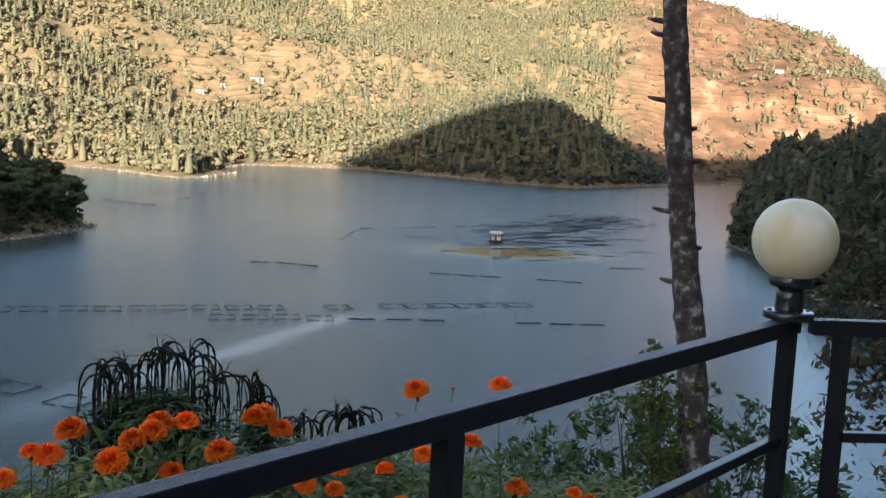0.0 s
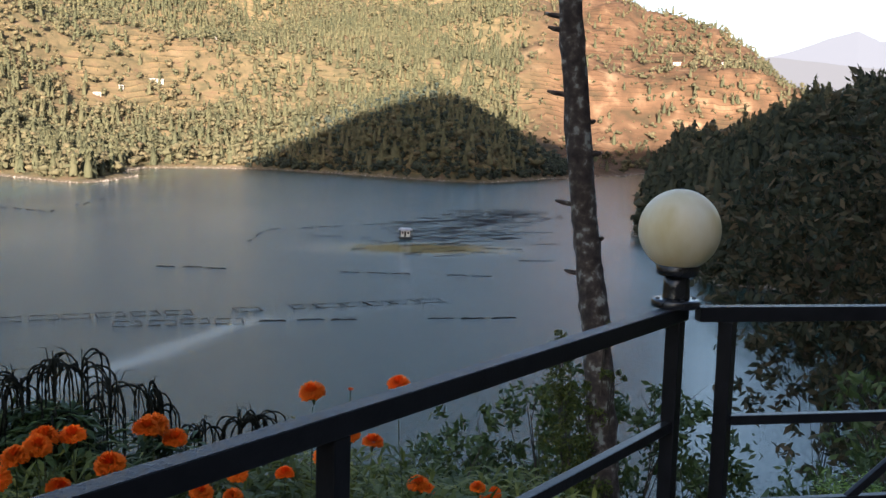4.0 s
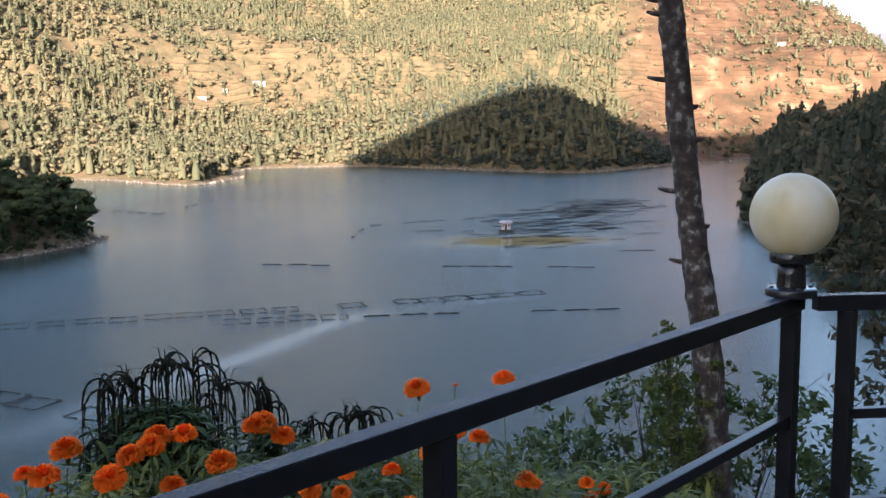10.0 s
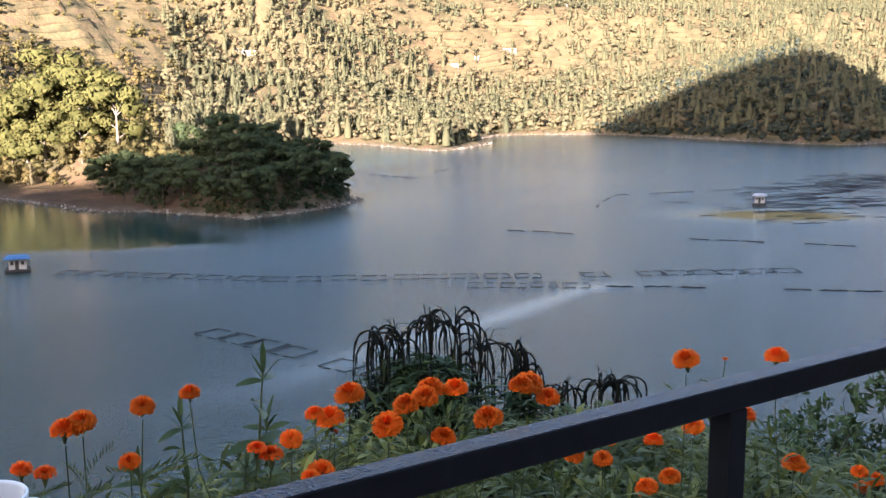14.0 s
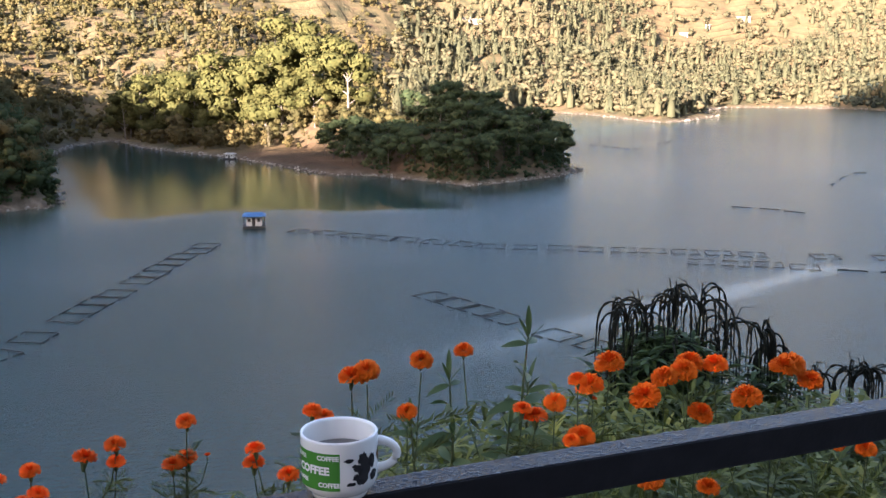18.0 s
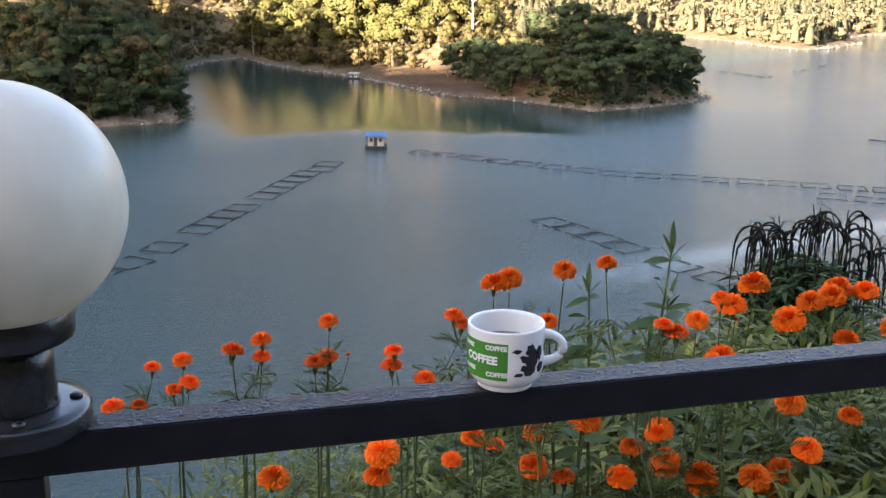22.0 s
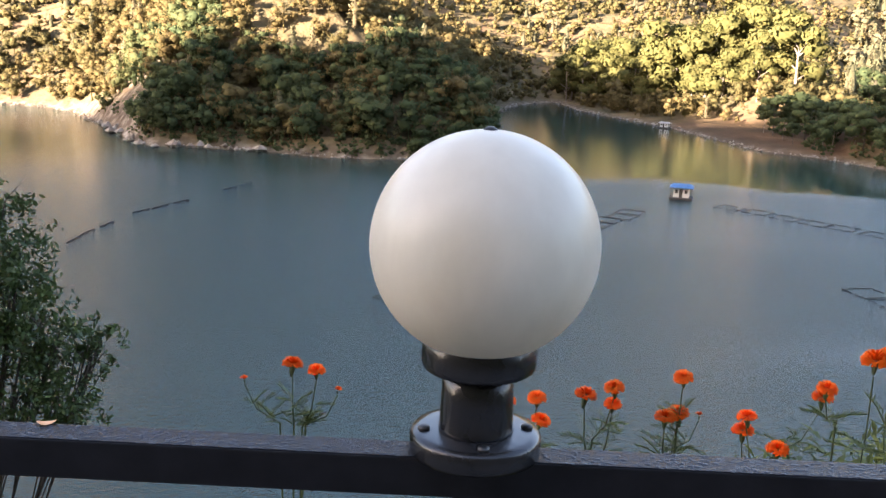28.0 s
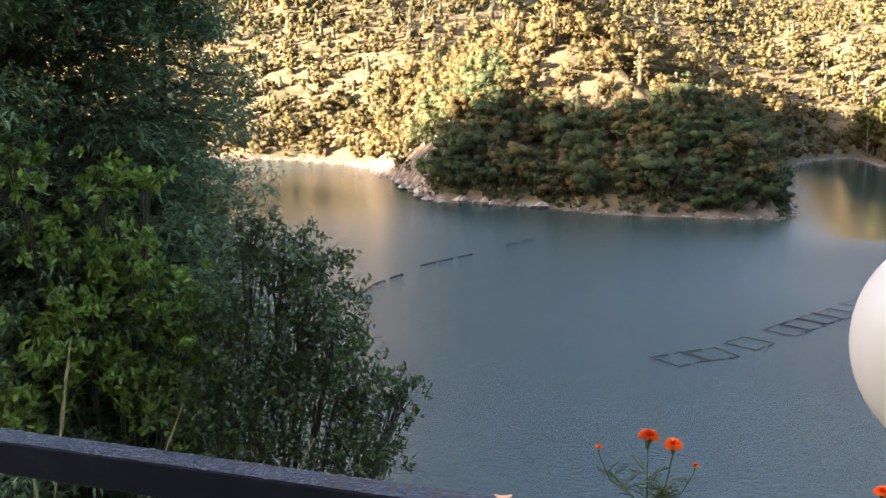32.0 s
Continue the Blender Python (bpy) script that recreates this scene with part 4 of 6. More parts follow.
x, y, d, r, a = scatter(1500, lambda x, y, d, r, a: headland(x, y) * (d > 3.5) * 0.9, g, az=(15, 36), rr=(245, 345))
spaced = []
for p in zip(x, y):
    if all((p[0] - q[0]) ** 2 + (p[1] - q[1]) ** 2 > 22 for q in spaced):
        spaced.append(p)
grove("tall shaded tree with a pale trunk on the wooded point", "trees on the wooded point", spaced[:130], [whole_tree(g, 13, 800, 0.46, M_LEAF_SHADED, k % 3 != 0, 0.10 + 0.05 * k) for k in range(7)], g, 0.6, 1.15)
row = [(40 + 5.6 * k + g.uniform(-2, 2), 428 - 4.6 * k + g.uniform(-7, 9)) for k in range(14)] + [(44 + 5.8 * k + g.uniform(-2, 2), 440 - 5.2 * k + g.uniform(-7, 9)) for k in range(13)]
grove("tall sunlit yellow-green tree at the back of the meadow", "trees behind the meadow", row, [whole_tree(g, 17, 2200, 0.46, M_LEAF_ROW, True, 0.10) for k in range(6)], g, 1.0, 1.5)

# ---- railing ----
RAIL_Y = -0.0065     # middle of the straight rail
railing = thing("railing", "black painted square-tube metal railing wet with raindrops", "railing")
TOPS = 1.0
S = 0.037
part("top_rail", bar(bmesh.new(), (-2.9, RAIL_Y, TOPS - S / 2), (2.70, RAIL_Y, TOPS - S / 2), S, S), M_BLACK, railing, "wet top rail")
part("wet_film", bar(bmesh.new(), (-2.88, RAIL_Y, TOPS + 0.0003), (2.695, RAIL_Y, TOPS + 0.0003), S - 0.004, 0.001, 0.0004), M_WET, railing, "shiny film of rainwater")
part("middle_rail", bar(bmesh.new(), (-2.9, RAIL_Y, 0.70), (2.645, RAIL_Y, 0.70), 0.025, 0.025), M_BLACK, railing)
part("lower_rail", bar(bmesh.new(), (-2.9, RAIL_Y, 0.30), (2.645, RAIL_Y, 0.30), 0.025, 0.025), M_BLACK, railing)
for px in (-2.66, -1.33, 0.0, 1.40, 2.66):
    part("post", bar(bmesh.new(), (px, RAIL_Y, -0.1), (px, RAIL_Y, TOPS - S), S, S), M_BLACK, railing)
side = thing("side_railing", "black metal railing turning away at the terrace corner, with cross braces", "railing")
DX, DY = 0.73, -0.685
C0 = Vector((2.705, -0.045, 0))


def along(s, z):
    return (C0.x + DX * s, C0.y + DY * s, z)


part("top_rail", bar(bmesh.new(), along(0.0, TOPS - S / 2), along(3.2, TOPS - S / 2), S, S), M_BLACK, side, "wet top rail")
part("wet_film", bar(bmesh.new(), along(0.02, TOPS + 0.0003), along(3.18, TOPS + 0.0003), S - 0.004, 0.001, 0.0004), M_WET, side, "shiny film of rainwater")
part("middle_rail", bar(bmesh.new(), along(0.10, 0.709), along(3.2, 0.709), 0.025, 0.025), M_BLACK, side)
part("lower_rail", bar(bmesh.new(), along(0.10, 0.484), along(3.2, 0.484), 0.025, 0.025), M_BLACK, side)
for s in (0.082, 1.45, 2.8):
    part("post", bar(bmesh.new(), along(s, -0.1), along(s, TOPS - S), S, S), M_BLACK, side)
part("brace", bar(bmesh.new(), along(0.45, 0.488), along(0.71, 0.703), 0.018, 0.022), M_BLACK, side)
part("brace", bar(bmesh.new(), along(0.73, 0.703), along(0.99, 0.488), 0.018, 0.022), M_BLACK, side)

# ---- globe lamps ----


def globe_lamp(m, mat, words):
    lamp = thing("globe_lamp", words, "lamp", m, group="globe lamps on the railing")
    part("flange", lathe(bmesh.new(), [(0, 0), (0.0585, 0), (0.0595, 0.004), (0.0595, 0.016), (0.057, 0.0195), (0.050, 0.0205), (0.036, 0.021), (0, 0.021)], 48), M_FLANGE, lamp, smooth=True)
    part("neck", lathe(bmesh.new(), [(0, 0.02), (0.0345, 0.02), (0.0335, 0.024), (0.0325, 0.05), (0.032, 0.084), (0, 0.084)], 40), M_FLANGE, lamp, smooth=True)
    part("collar", lathe(bmesh.new(), [(0, 0.078), (0.046, 0.078), (0.0505, 0.081), (0.0515, 0.086), (0.0515, 0.103), (0.049, 0.106), (0.045, 0.104), (0, 0.1)], 48), M_FLANGE, lamp, smooth=True)
    prof = [(0.1 * math.sin(t), 0.190 - 0.1 * math.cos(t)) for t in np.linspace(0.42, math.pi, 36)]
    prof[-1] = (0, 0.29)
    part("globe", lathe(bmesh.new(), prof, 64), mat, lamp, "milky white plastic globe", smooth=True)
    part("cap_nut", lathe(bmesh.new(), [(0, 0.288), (0.006, 0.288), (0.006, 0.2905), (0.003, 0.2925), (0, 0.2925)], 12), M_SCREW, lamp, smooth=True)
    for k in range(4):
        a = math.radians(8 + 90 * k)
        part("screw", lathe(bmesh.new(), [(0, 0.02), (0.0055, 0.02), (0.0055, 0.0225), (0.003, 0.024), (0, 0.024)], 10, pose(0.047 * math.cos(a), 0.047 * math.sin(a), 0)), M_SCREW, lamp, smooth=True)
    return lamp


globe_lamp(pose(0, 0, 1.0), M_GLOBE, "milky white globe lamp on a black plastic neck and round flange")
globe_lamp(pose(2.662, -0.003, 1.0, 0, 0, 35), M_GLOBE_STAINED, "yellow-stained milky globe lamp on a black neck at the railing corner")

# ---- mug ----
mug = thing("coffee_mug", "white ceramic mug with a green print and black cow spots", "mug", pose(0.43, -0.006, 1.0008) @ Matrix.Scale(0.83, 4))
prof = [(0, 0.002), (0.027, 0.002), (0.0295, 0.0), (0.0315, 0.0008), (0.0322, 0.004), (0.0318, 0.0062), (0.0345, 0.0072), (0.0395, 0.0122), (0.0425, 0.018), (0.0435, 0.025), (0.0435, 0.042), (0.0435, 0.0705), (0.0437, 0.073), (0.0425, 0.0745), (0.0405, 0.0735), (0.0400, 0.0705), (0.0395, 0.032), (0.036, 0.015), (0.023, 0.008), (0, 0.007)]
part("body", lathe(bmesh.new(), prof, 64), M_CERAMIC, mug, smooth=True)
part("coffee", lathe(bmesh.new(), [(0, 0.0485), (0.0397, 0.0485), (0.0397, 0.0475), (0, 0.0475)], 48), M_COFFEE, mug, "milky brown coffee", smooth=True)

# the print on the mug
MUG_R, MUG_H = 0.0435, 0.0745


def on_mug(angle, z, lift=0.0004):
    a = math.radians(angle)
    return Vector(((MUG_R + lift) * math.cos(a), (MUG_R + lift) * math.sin(a), z))


def mug_patch(a0, a1, z0, z1, lift, n=24):
    bm = bmesh.new()
    lo = [bm.verts.new(on_mug(a0 + (a1 - a0) * i / n, z0, lift)) for i in range(n + 1)]
    hi = [bm.verts.new(on_mug(a0 + (a1 - a0) * i / n, z1, lift)) for i in range(n + 1)]
    for i in range(n):
        bm.faces.new((lo[i], lo[i + 1], hi[i + 1], hi[i]))
    return bm


def mug_text(words, angle, z, size, lift):
    """Lettering laid round the mug."""
    cu = bpy.data.curves.new("lettering", 'FONT')
    cu.body, cu.size, cu.align_x, cu.align_y = words, size, 'CENTER', 'CENTER'
    cu.offset = size * 0.045
    cu.resolution_u = 2
    ob = bpy.data.objects.new("lettering", cu)
    me = bpy.data.meshes.new_from_object(ob)
    bpy.data.objects.remove(ob)
    for v in me.vertices:
        p = on_mug(angle + math.degrees(v.co.x / MUG_R), z + v.co.y, lift)
        v.co = p
    me.materials.clear()
    me.materials.append(M_CERAMIC)
    return me


def mug_spot(angle, z, w, h, gen, lift=0.0005):
    bm = bmesh.new()
    c = bm.verts.new(on_mug(angle, z, lift))
    ring = []
    for i in range(18):
        t = 2 * math.pi * i / 18
        k = gen.uniform(0.75, 1.15)
        ring.append(bm.verts.new(on_mug(angle + math.degrees(w * k * math.cos(t) / MUG_R), z + h * k * math.sin(t), lift)))
    for i in range(18):
        bm.faces.new((c, ring[i], ring[(i + 1) % 18]))
    return bm


part("green_panel", mug_patch(-214, -106, 0.019, 0.062, 0.0003), M_GREEN, mug, "green printed panel")
for words, ang, z, size in (("COFFEE", -150, 0.0415, 0.0125), ("COFFEE", -124, 0.0562, 0.0072), ("COFFEE", -122, 0.0255, 0.0072), ("COFFEE", -176, 0.0545, 0.0062), ("COFFEE", -172, 0.0285, 0.0062)):
    part("lettering", mug_text(words, ang, z, size, 0.0006), M_CERAMIC, mug)
g_m = np.random.default_rng(5)
for ang, z, w, h in ((-93, 0.0535, .0055, .0026), (-70, 0.052, .0065, .0085), (-84, 0.046, .0035, .0025), (-79, 0.043, .006, .004), (-67, 0.040, .0095, .013), (-82, 0.033, .004, .004), (-72, 0.029, .008, .006), (-90, 0.026, .0055, .0025), (-52, 0.047, .006, .009), (-48, 0.030, .007, .006), (-30, 0.05, .005, .008), (20, .04, .01, .012), (70, .035, .012, .01)):
    part("cow_spot", mug_spot(ang, z, w, h, g_m), M_SPOT, mug)
bm = bmesh.new()
h_pts = [(math.cos(t) * 0.024 * 1.0 + 0.0415, 0.0435 + math.sin(t) * 0.0165) for t in np.linspace(1.8, -1.8, 15)]
ha = math.radians(-14)
tube(bm, [(r * math.cos(ha), r * math.sin(ha), z) for r, z in h_pts], [0.0065, 0.006, 0.0055, 0.005, 0.005, 0.005, 0.005, 0.005, 0.005, 0.005, 0.005, 0.005, 0.0055, 0.006, 0.0065], 12)
part("handle", bm, M_CERAMIC, mug, "white loop handle", smooth=True)

# raindrops standing on the rails
def raindrops():
    gen = np.random.default_rng(3)
    unit = []
    k = 5
    for z, r in ((0.0, 1.0), (0.5, 0.85), (0.9, 0.4)):
        unit.append(np.column_stack([r * np.cos(np.arange(k) * 2 * math.pi / k), r * np.sin(np.arange(k) * 2 * math.pi / k), np.full(k, z)]))
    unit = np.vstack(unit + [np.array([[0, 0, 1.0]])])
    faces = []
    for ring in (0, 1):
        for i in range(k):
            a, b = ring * k + i, ring * k + (i + 1) % k
            faces.append((a, b, b + k, a + k))
    for i in range(k):
        faces.append((2 * k + i, 2 * k + (i + 1) % k, 3 * k, 3 * k))
    faces = np.array(faces)
    VV, FF, off = [], [], 0
    for i in range(6000):
        if i < 5200:
            x, y = gen.uniform(-1.6, 2.66), RAIL_Y + gen.uniform(-0.0165, 0.0165)
            if abs(x) < 0.062 or (abs(x - 0.43) < 0.03) or abs(x - 2.662) < 0.06:
                continue
            turn = 0.0
        else:
            s, t = gen.uniform(0, 2.0), gen.uniform(-0.0165, 0.0165)
            x, y = C0.x + DX * s - DY * t, C0.y + DY * s + DX * t
            turn = math.atan2(DY, DX)
        r = gen.uniform(0.0008, 0.0023)
        q = unit * np.array([r * gen.uniform(1.0, 2.0), r, r * 0.42])
        c, sn = math.cos(turn + gen.normal(0, 0.3)), math.sin(turn + gen.normal(0, 0.3))
        VV.append(np.column_stack([q[:, 0] * c - q[:, 1] * sn + x, q[:, 0] * sn + q[:, 1] * c + y, q[:, 2] + TOPS + 0.0006]))
        FF.append(faces + off)
        off += len(unit)
    F = np.vstack(FF)
    tri = np.vstack([F[:, [0, 1, 2]], F[:, [0, 2, 3]]])
    tri = tri[(tri[:, 0] != tri[:, 2]) & (tri[:, 1] != tri[:, 2])]
    tri = tri[(tri[:, 0] != tri[:, 1])]
    return tagged(new("raindrops", mesh_from("raindrops", np.vstack(VV), tri, M_DROP, True)), "raindrops standing on the black rails", "raindrops", kind="stuff")


raindrops()

# a petal fallen on the rail
V = [(0.009 * math.cos(a), 0.0045 * math.sin(a) + 0.001 * math.cos(2 * a), 0.0012 + 0.002 * math.cos(a) ** 2) for a in np.linspace(0, 2 * math.pi, 13)[:-1]] + [(0, 0, 0.0022)]
F = [(k, (k + 1) % 12, 12) for k in range(12)]
petal = tagged(part("fallen_petal", mesh_from("fallen_petal", np.array(V), np.array(F), M_PETAL_FADED, True), None), "faded orange marigold petal lying on the wet rail", "petal")
petal.matrix_world = pose(-0.395, 0.008, TOPS + 0.0008, 0, 0, 15)

# ---- terrace floor ----
bm = bmesh.new()
f = bm.faces.new([bm.verts.new(p) for p in ((-4.5, 0.09, 0), (2.78, 0.09, 0), (5.4, -2.4, 0), (5.4, -6, 0), (-4.5, -6, 0))])
r = bmesh.ops.extrude_face_region(bm, geom=[f])
for v in r["geom"]:
    if isinstance(v, bmesh.types.BMVert):
        v.co.z -= 0.16
bmesh.ops.recalc_face_normals(bm, faces=bm.faces)
tagged(part("terrace_floor", bm, M_PAVE), "grey concrete terrace floor under the railing", "floor", kind="structure")

# ---- flower bed ----
gf = np.random.default_rng(21)


def petal_head(gen, n, high, open_to, ruffle, width):
    """A marigold head: ruffled petals set spirally over a dome. open_to: how far down the dome the petals reach, in degrees."""
    V, F = [], []
    for i in range(n):
        t = (i + 0.5) / n
        phi = math.radians(open_to) * math.sqrt(t)
        a = i * 2.39996 + gen.normal(0, 0.15)
        out = Vector((math.sin(phi) * math.cos(a), math.sin(phi) * math.sin(a), math.cos(phi)))
        side = Vector((-math.sin(a), math.cos(a), 0))
        lift = out.cross(side)
        k = gen.uniform(0.90, 1.06)

        def put(dist, across, curl):
            p = out * dist * k + side * across - lift * curl
            return (p.x * 0.5, p.y * 0.5, p.z * 0.5 * high + 0.12)
        w = width * gen.uniform(0.8, 1.25)
        o = len(V)
        V += [put(0.1 + 0.4 * t, -w * .4, 0), put(0.1 + 0.4 * t, w * .4, 0), put(0.8, -w, 0.02), put(0.8, 0, -0.03), put(0.8, w, 0.02)]
        V += [put(1.0 + gen.normal(0, ruffle), -w * 1.1, 0.10 + gen.normal(0, ruffle)), put(1.05, 0, 0.05), put(1.0 + gen.normal(0, ruffle), w * 1.1, 0.10 + gen.normal(0, ruffle))]
        F += [(o, o + 1, o + 3), (o, o + 3, o + 2), (o + 1, o + 4, o + 3), (o + 2, o + 3, o + 6), (o + 2, o + 6, o + 5), (o + 3, o + 4, o + 7), (o + 3, o + 7, o + 6)]
    return np.array(V), np.array(F)


HEADS = [mesh_from("flower_head", *petal_head(gf, 300, 0.84, 114, 0.022, 0.085), M_PETAL, False) for k in range(5)]
HEADS_RED = [mesh_from("flower_head", *petal_head(gf, 170, 0.74, 106, 0.035, 0.105), M_PETAL_RED, False) for k in range(5)]
BUD = mesh_from("flower_head", *petal_head(gf, 18, 1.0, 60, 0.03, 0.25), M_PETAL_RED, False)


def calyx_mesh():
    bm = lathe(bmesh.new(), [(0, -0.5), (0.05, -0.48), (0.11, -0.3), (0.16, -0.02), (0.15, 0.1), (0, 0.1)], 9)
    me = bpy.data.meshes.new("calyx")
    bm.to_mesh(me)
    bm.free()
    me.materials.append(M_STEM)
    return me


CALYX = calyx_mesh()


def feather_leaf(gen):
    """A marigold leaf: crowded narrow leaflets along a rib, drooping at the tip."""
    V, F = [], []
    for k in range(9):
        s = k / 8
        for side in (-1, 1):
            o = len(V)
            bx = s * 0.85
            ln = 0.30 * (1 - 0.55 * s) * gen.uniform(0.8, 1.2)
            z = 0.10 * s - 0.22 * s * s
            dip = gen.uniform(-0.06, 0.08)
            V += [(bx, 0, z), (bx + 0.10, side * ln * 0.42, z + 0.03), (bx + 0.24, side * ln, z + dip), (bx + 0.13, side * ln * 0.35, z - 0.01)]
            F.append((o, o + 1, o + 2, o + 3))
    return mesh_from("leaf", np.array(V), np.array(F), M_LEAF_BED, False, np.full(len(V), gen.uniform(0.05, 0.4)))


FEATHER = [feather_leaf(gf) for k in range(4)]


def bed_level(x, y):
    return -0.12 - 0.74 * max(0.0, math.hypot(x, y + 0.5) - 2.3) - 0.02


CLUMPS = [(-0.36, 1.16), (0.04, 1.18), (0.14, 1.18), (0.28, 1.18), (0.44, 1.18), (0.62, 1.18), (0.72, 1.0), (0.9, 0.95), (1.08, 0.92), (1.32, 1.04), (2.33, 0.8)]


def marigold(x, y, z, size, kind, gen):
    """One flower on its stem, rooted in the bed, with a few feathered leaves."""
    words = {"big": "bright orange double marigold bloom on a green stem", "red": "small red-orange marigold bloom on a thin stem", "bud": "half-open orange marigold bud on a thin stem"}[kind]
    bx, by = x + gen.normal(0, 0.05), y + gen.normal(0.02, 0.05)
    small = kind != "big"
    if small:
        bx, by = min(CLUMPS, key=lambda c: abs(c[0] - x) + abs(c[1] - y))
        bx, by = bx + gen.normal(0, 0.012), by + gen.normal(0, 0.012)
    root = thing("marigold", words, "flower", Matrix.Translation((bx, by, bed_level(bx, by))), group="marigolds in the bed")
    top = Vector((x - bx, y - by, z - bed_level(bx, by)))
    neck = top - Vector((0, 0, size * 0.45))
    mid = neck * 0.55 + Vector((gen.normal(0, 0.035), gen.normal(0, 0.035), 0))
    if small:
        fork = Vector((top.x * 0.25, top.y * 0.25, max(0.05, neck.z - gen.uniform(0.07, 0.13))))
        mid = (fork + neck) / 2 + Vector(((top.x) * 0.12, top.y * 0.1, -0.012))
        part("stem", tube(bmesh.new(), [(0, 0, -0.02), fork, mid, neck], [0.003, 0.0022, 0.0015, 0.0013], 6), M_STEM, root)
    else:
        part("stem", tube(bmesh.new(), [(0, 0, -0.02), mid, neck * 0.85 + mid * 0.05, neck], [0.0021, 0.0018, 0.0014, 0.0013], 6), M_STEM, root)
    tip = pose(*top, gen.normal(0, 8), gen.normal(0, 8), gen.uniform(0, 360)) @ Matrix.Scale(size, 4)
    me = BUD if kind == "bud" else HEADS[gen.integers(5)] if kind == "big" else HEADS_RED[gen.integers(5)]
    head = part("flower_head", me, None, root)
    head.matrix_basis = tip
    cal = part("calyx", CALYX, None, root)
    cal.matrix_basis = tip @ (Matrix.Scale(0.75, 4) if kind != "red" else Matrix())
    for k in range(9 if small else 10):
        lf = part("leaf", FEATHER[gen.integers(4)], None, root)
        s = gen.uniform(0.35, 0.93)
        p = fork + (mid - fork) * gen.uniform(-0.3, 1.3) if small else neck * s + (mid - neck * 0.5) * (1 - abs(2 * s - 1))
        lf.matrix_basis = pose(p.x, p.y, p.z, gen.normal(0, 15), gen.uniform(-50, -10), gen.uniform(0, 360)) @ Matrix.Scale(gen.uniform(0.035, 0.065) if small else gen.uniform(0.06, 0.11), 4)
    return root


BLOOMS_RIGHT = [(2.15, .73, .745), (2.50, .73, .70), (2.38, .8, .57), (2.70, .8, .34), (3.03, .8, .24), (2.66, .95, .45), (2.44, .95, .46), (2.28, .95, .45), (1.98, .95, .48), (2.09, .95, .44), (2.35, .95, .33), (2.26, .95, .32), (2.95, .95, .22), (3.29, .95, .08), (3.37, .95, .09), (2.12, .97, .49)]
BLOOMS_MIDDLE = [(1.36, 1.0, .73), (1.31, 1.0, .685), (1.51, 1.0, .68), (1.56, 1.0, .69), (1.59, 1.02, .70), (1.65, 1.0, .695), (1.46, 1.0, .64), (1.75, 1.0, .60), (1.61, 1.0, .58), (1.85, 1.0, .665), (1.89, 1.02, .66), (1.94, 1.0, .62)]
BLOOMS_LOW = [(.51, .9, .48), (.50, .9, .43), (.30, .9, .45), (.93, .9, .50), (.83, .9, .49), (1.12, .9, .39), (1.21, .9, .34), (1.34, .9, .32), (1.41, .9, .49), (1.22, .88, .62), (1.10, .9, .45), (1.48, .92, .36), (1.6, .94, .42), (.83, .92, .40), (1.05, .92, .42), (1.12, .93, .45), (1.13, .92, .36), (1.23, .93, .31), (1.03, .92, .35), (1.40, .93, .28), (1.44, .95, .30), (.70, .92, .48)]
BLOOMS_LEFT = [(.84, .83, .845), (.94, .86, .845), (.74, .85, .83), (.71, .85, .82), (.82, .85, .74), (1.15, .87, .71), (1.22, .9, .74), (1.18, .85, .63)]
REDS_FRONT = [(.45, 1.15, .67), (.31, 1.15, .64), (.25, 1.15, .62), (.31, 1.16, .60), (.42, 1.15, .58), (.45, 1.17, .58), (.15, 1.15, .61), (.09, 1.15, .60), (.16, 1.15, .56), (.13, 1.17, .54), (.01, 1.15, .52), (.06, 1.15, .52), (.59, 1.15, .59), (.59, 1.17, .55), (.66, 1.15, .52), (.74, 1.15, .64), (-.31, 1.13, .655), (-.36, 1.13, .665), (.65, .9, .45), (.74, .9, .47), (.89, .9, .38), (1.10, .86, .69), (1.07, .86, .71), (.64, .87, .76)]
BUDS = [(.49, 1.15, .59), (-.46, 1.13, .63), (-.265, 1.13, .615), (2.33, .76, .715), (1.32, 1.0, .655)]
for p in BLOOMS_RIGHT:
    marigold(*p, gf.uniform(0.052, 0.066), "big", gf)
for p in BLOOMS_MIDDLE:
    marigold(*p, gf.uniform(0.058, 0.076), "big", gf)
for p in BLOOMS_LOW:
    marigold(*p, gf.uniform(0.050, 0.070), "big", gf)
for p in BLOOMS_LEFT:
    marigold(*p, gf.uniform(0.036, 0.050), "big", gf)
for p in REDS_FRONT:
    marigold(*p, gf.uniform(0.034, 0.050), "red", gf)
for p in BUDS:
    marigold(*p, 0.018, "bud", gf)


def blades(centres, length, width, gen, up=0.6):
    """Narrow pointed leaves, bent once."""
    n = len(centres)
    a = gen.uniform(0, 2 * math.pi, n)
    el = gen.normal(up, 0.35, n)
    ln = length * gen.uniform(0.6, 1.3, n)
    dirv = np.stack([np.cos(a) * np.cos(el), np.sin(a) * np.cos(el), np.sin(el)], 1) * ln[:, None]
    side = np.stack([-np.sin(a), np.cos(a), np.zeros(n)], 1) * (width * gen.uniform(0.7, 1.3, n))[:, None]
    drop = np.stack([np.zeros(n), np.zeros(n), -0.25 * ln], 1)
    c = np.asarray(centres)
    V = np.stack([c, c + dirv * 0.5 - side, c + dirv + drop, c + dirv * 0.5 + side], 1).reshape(-1, 3)
    return V, np.arange(4 * n).reshape(-1, 4)


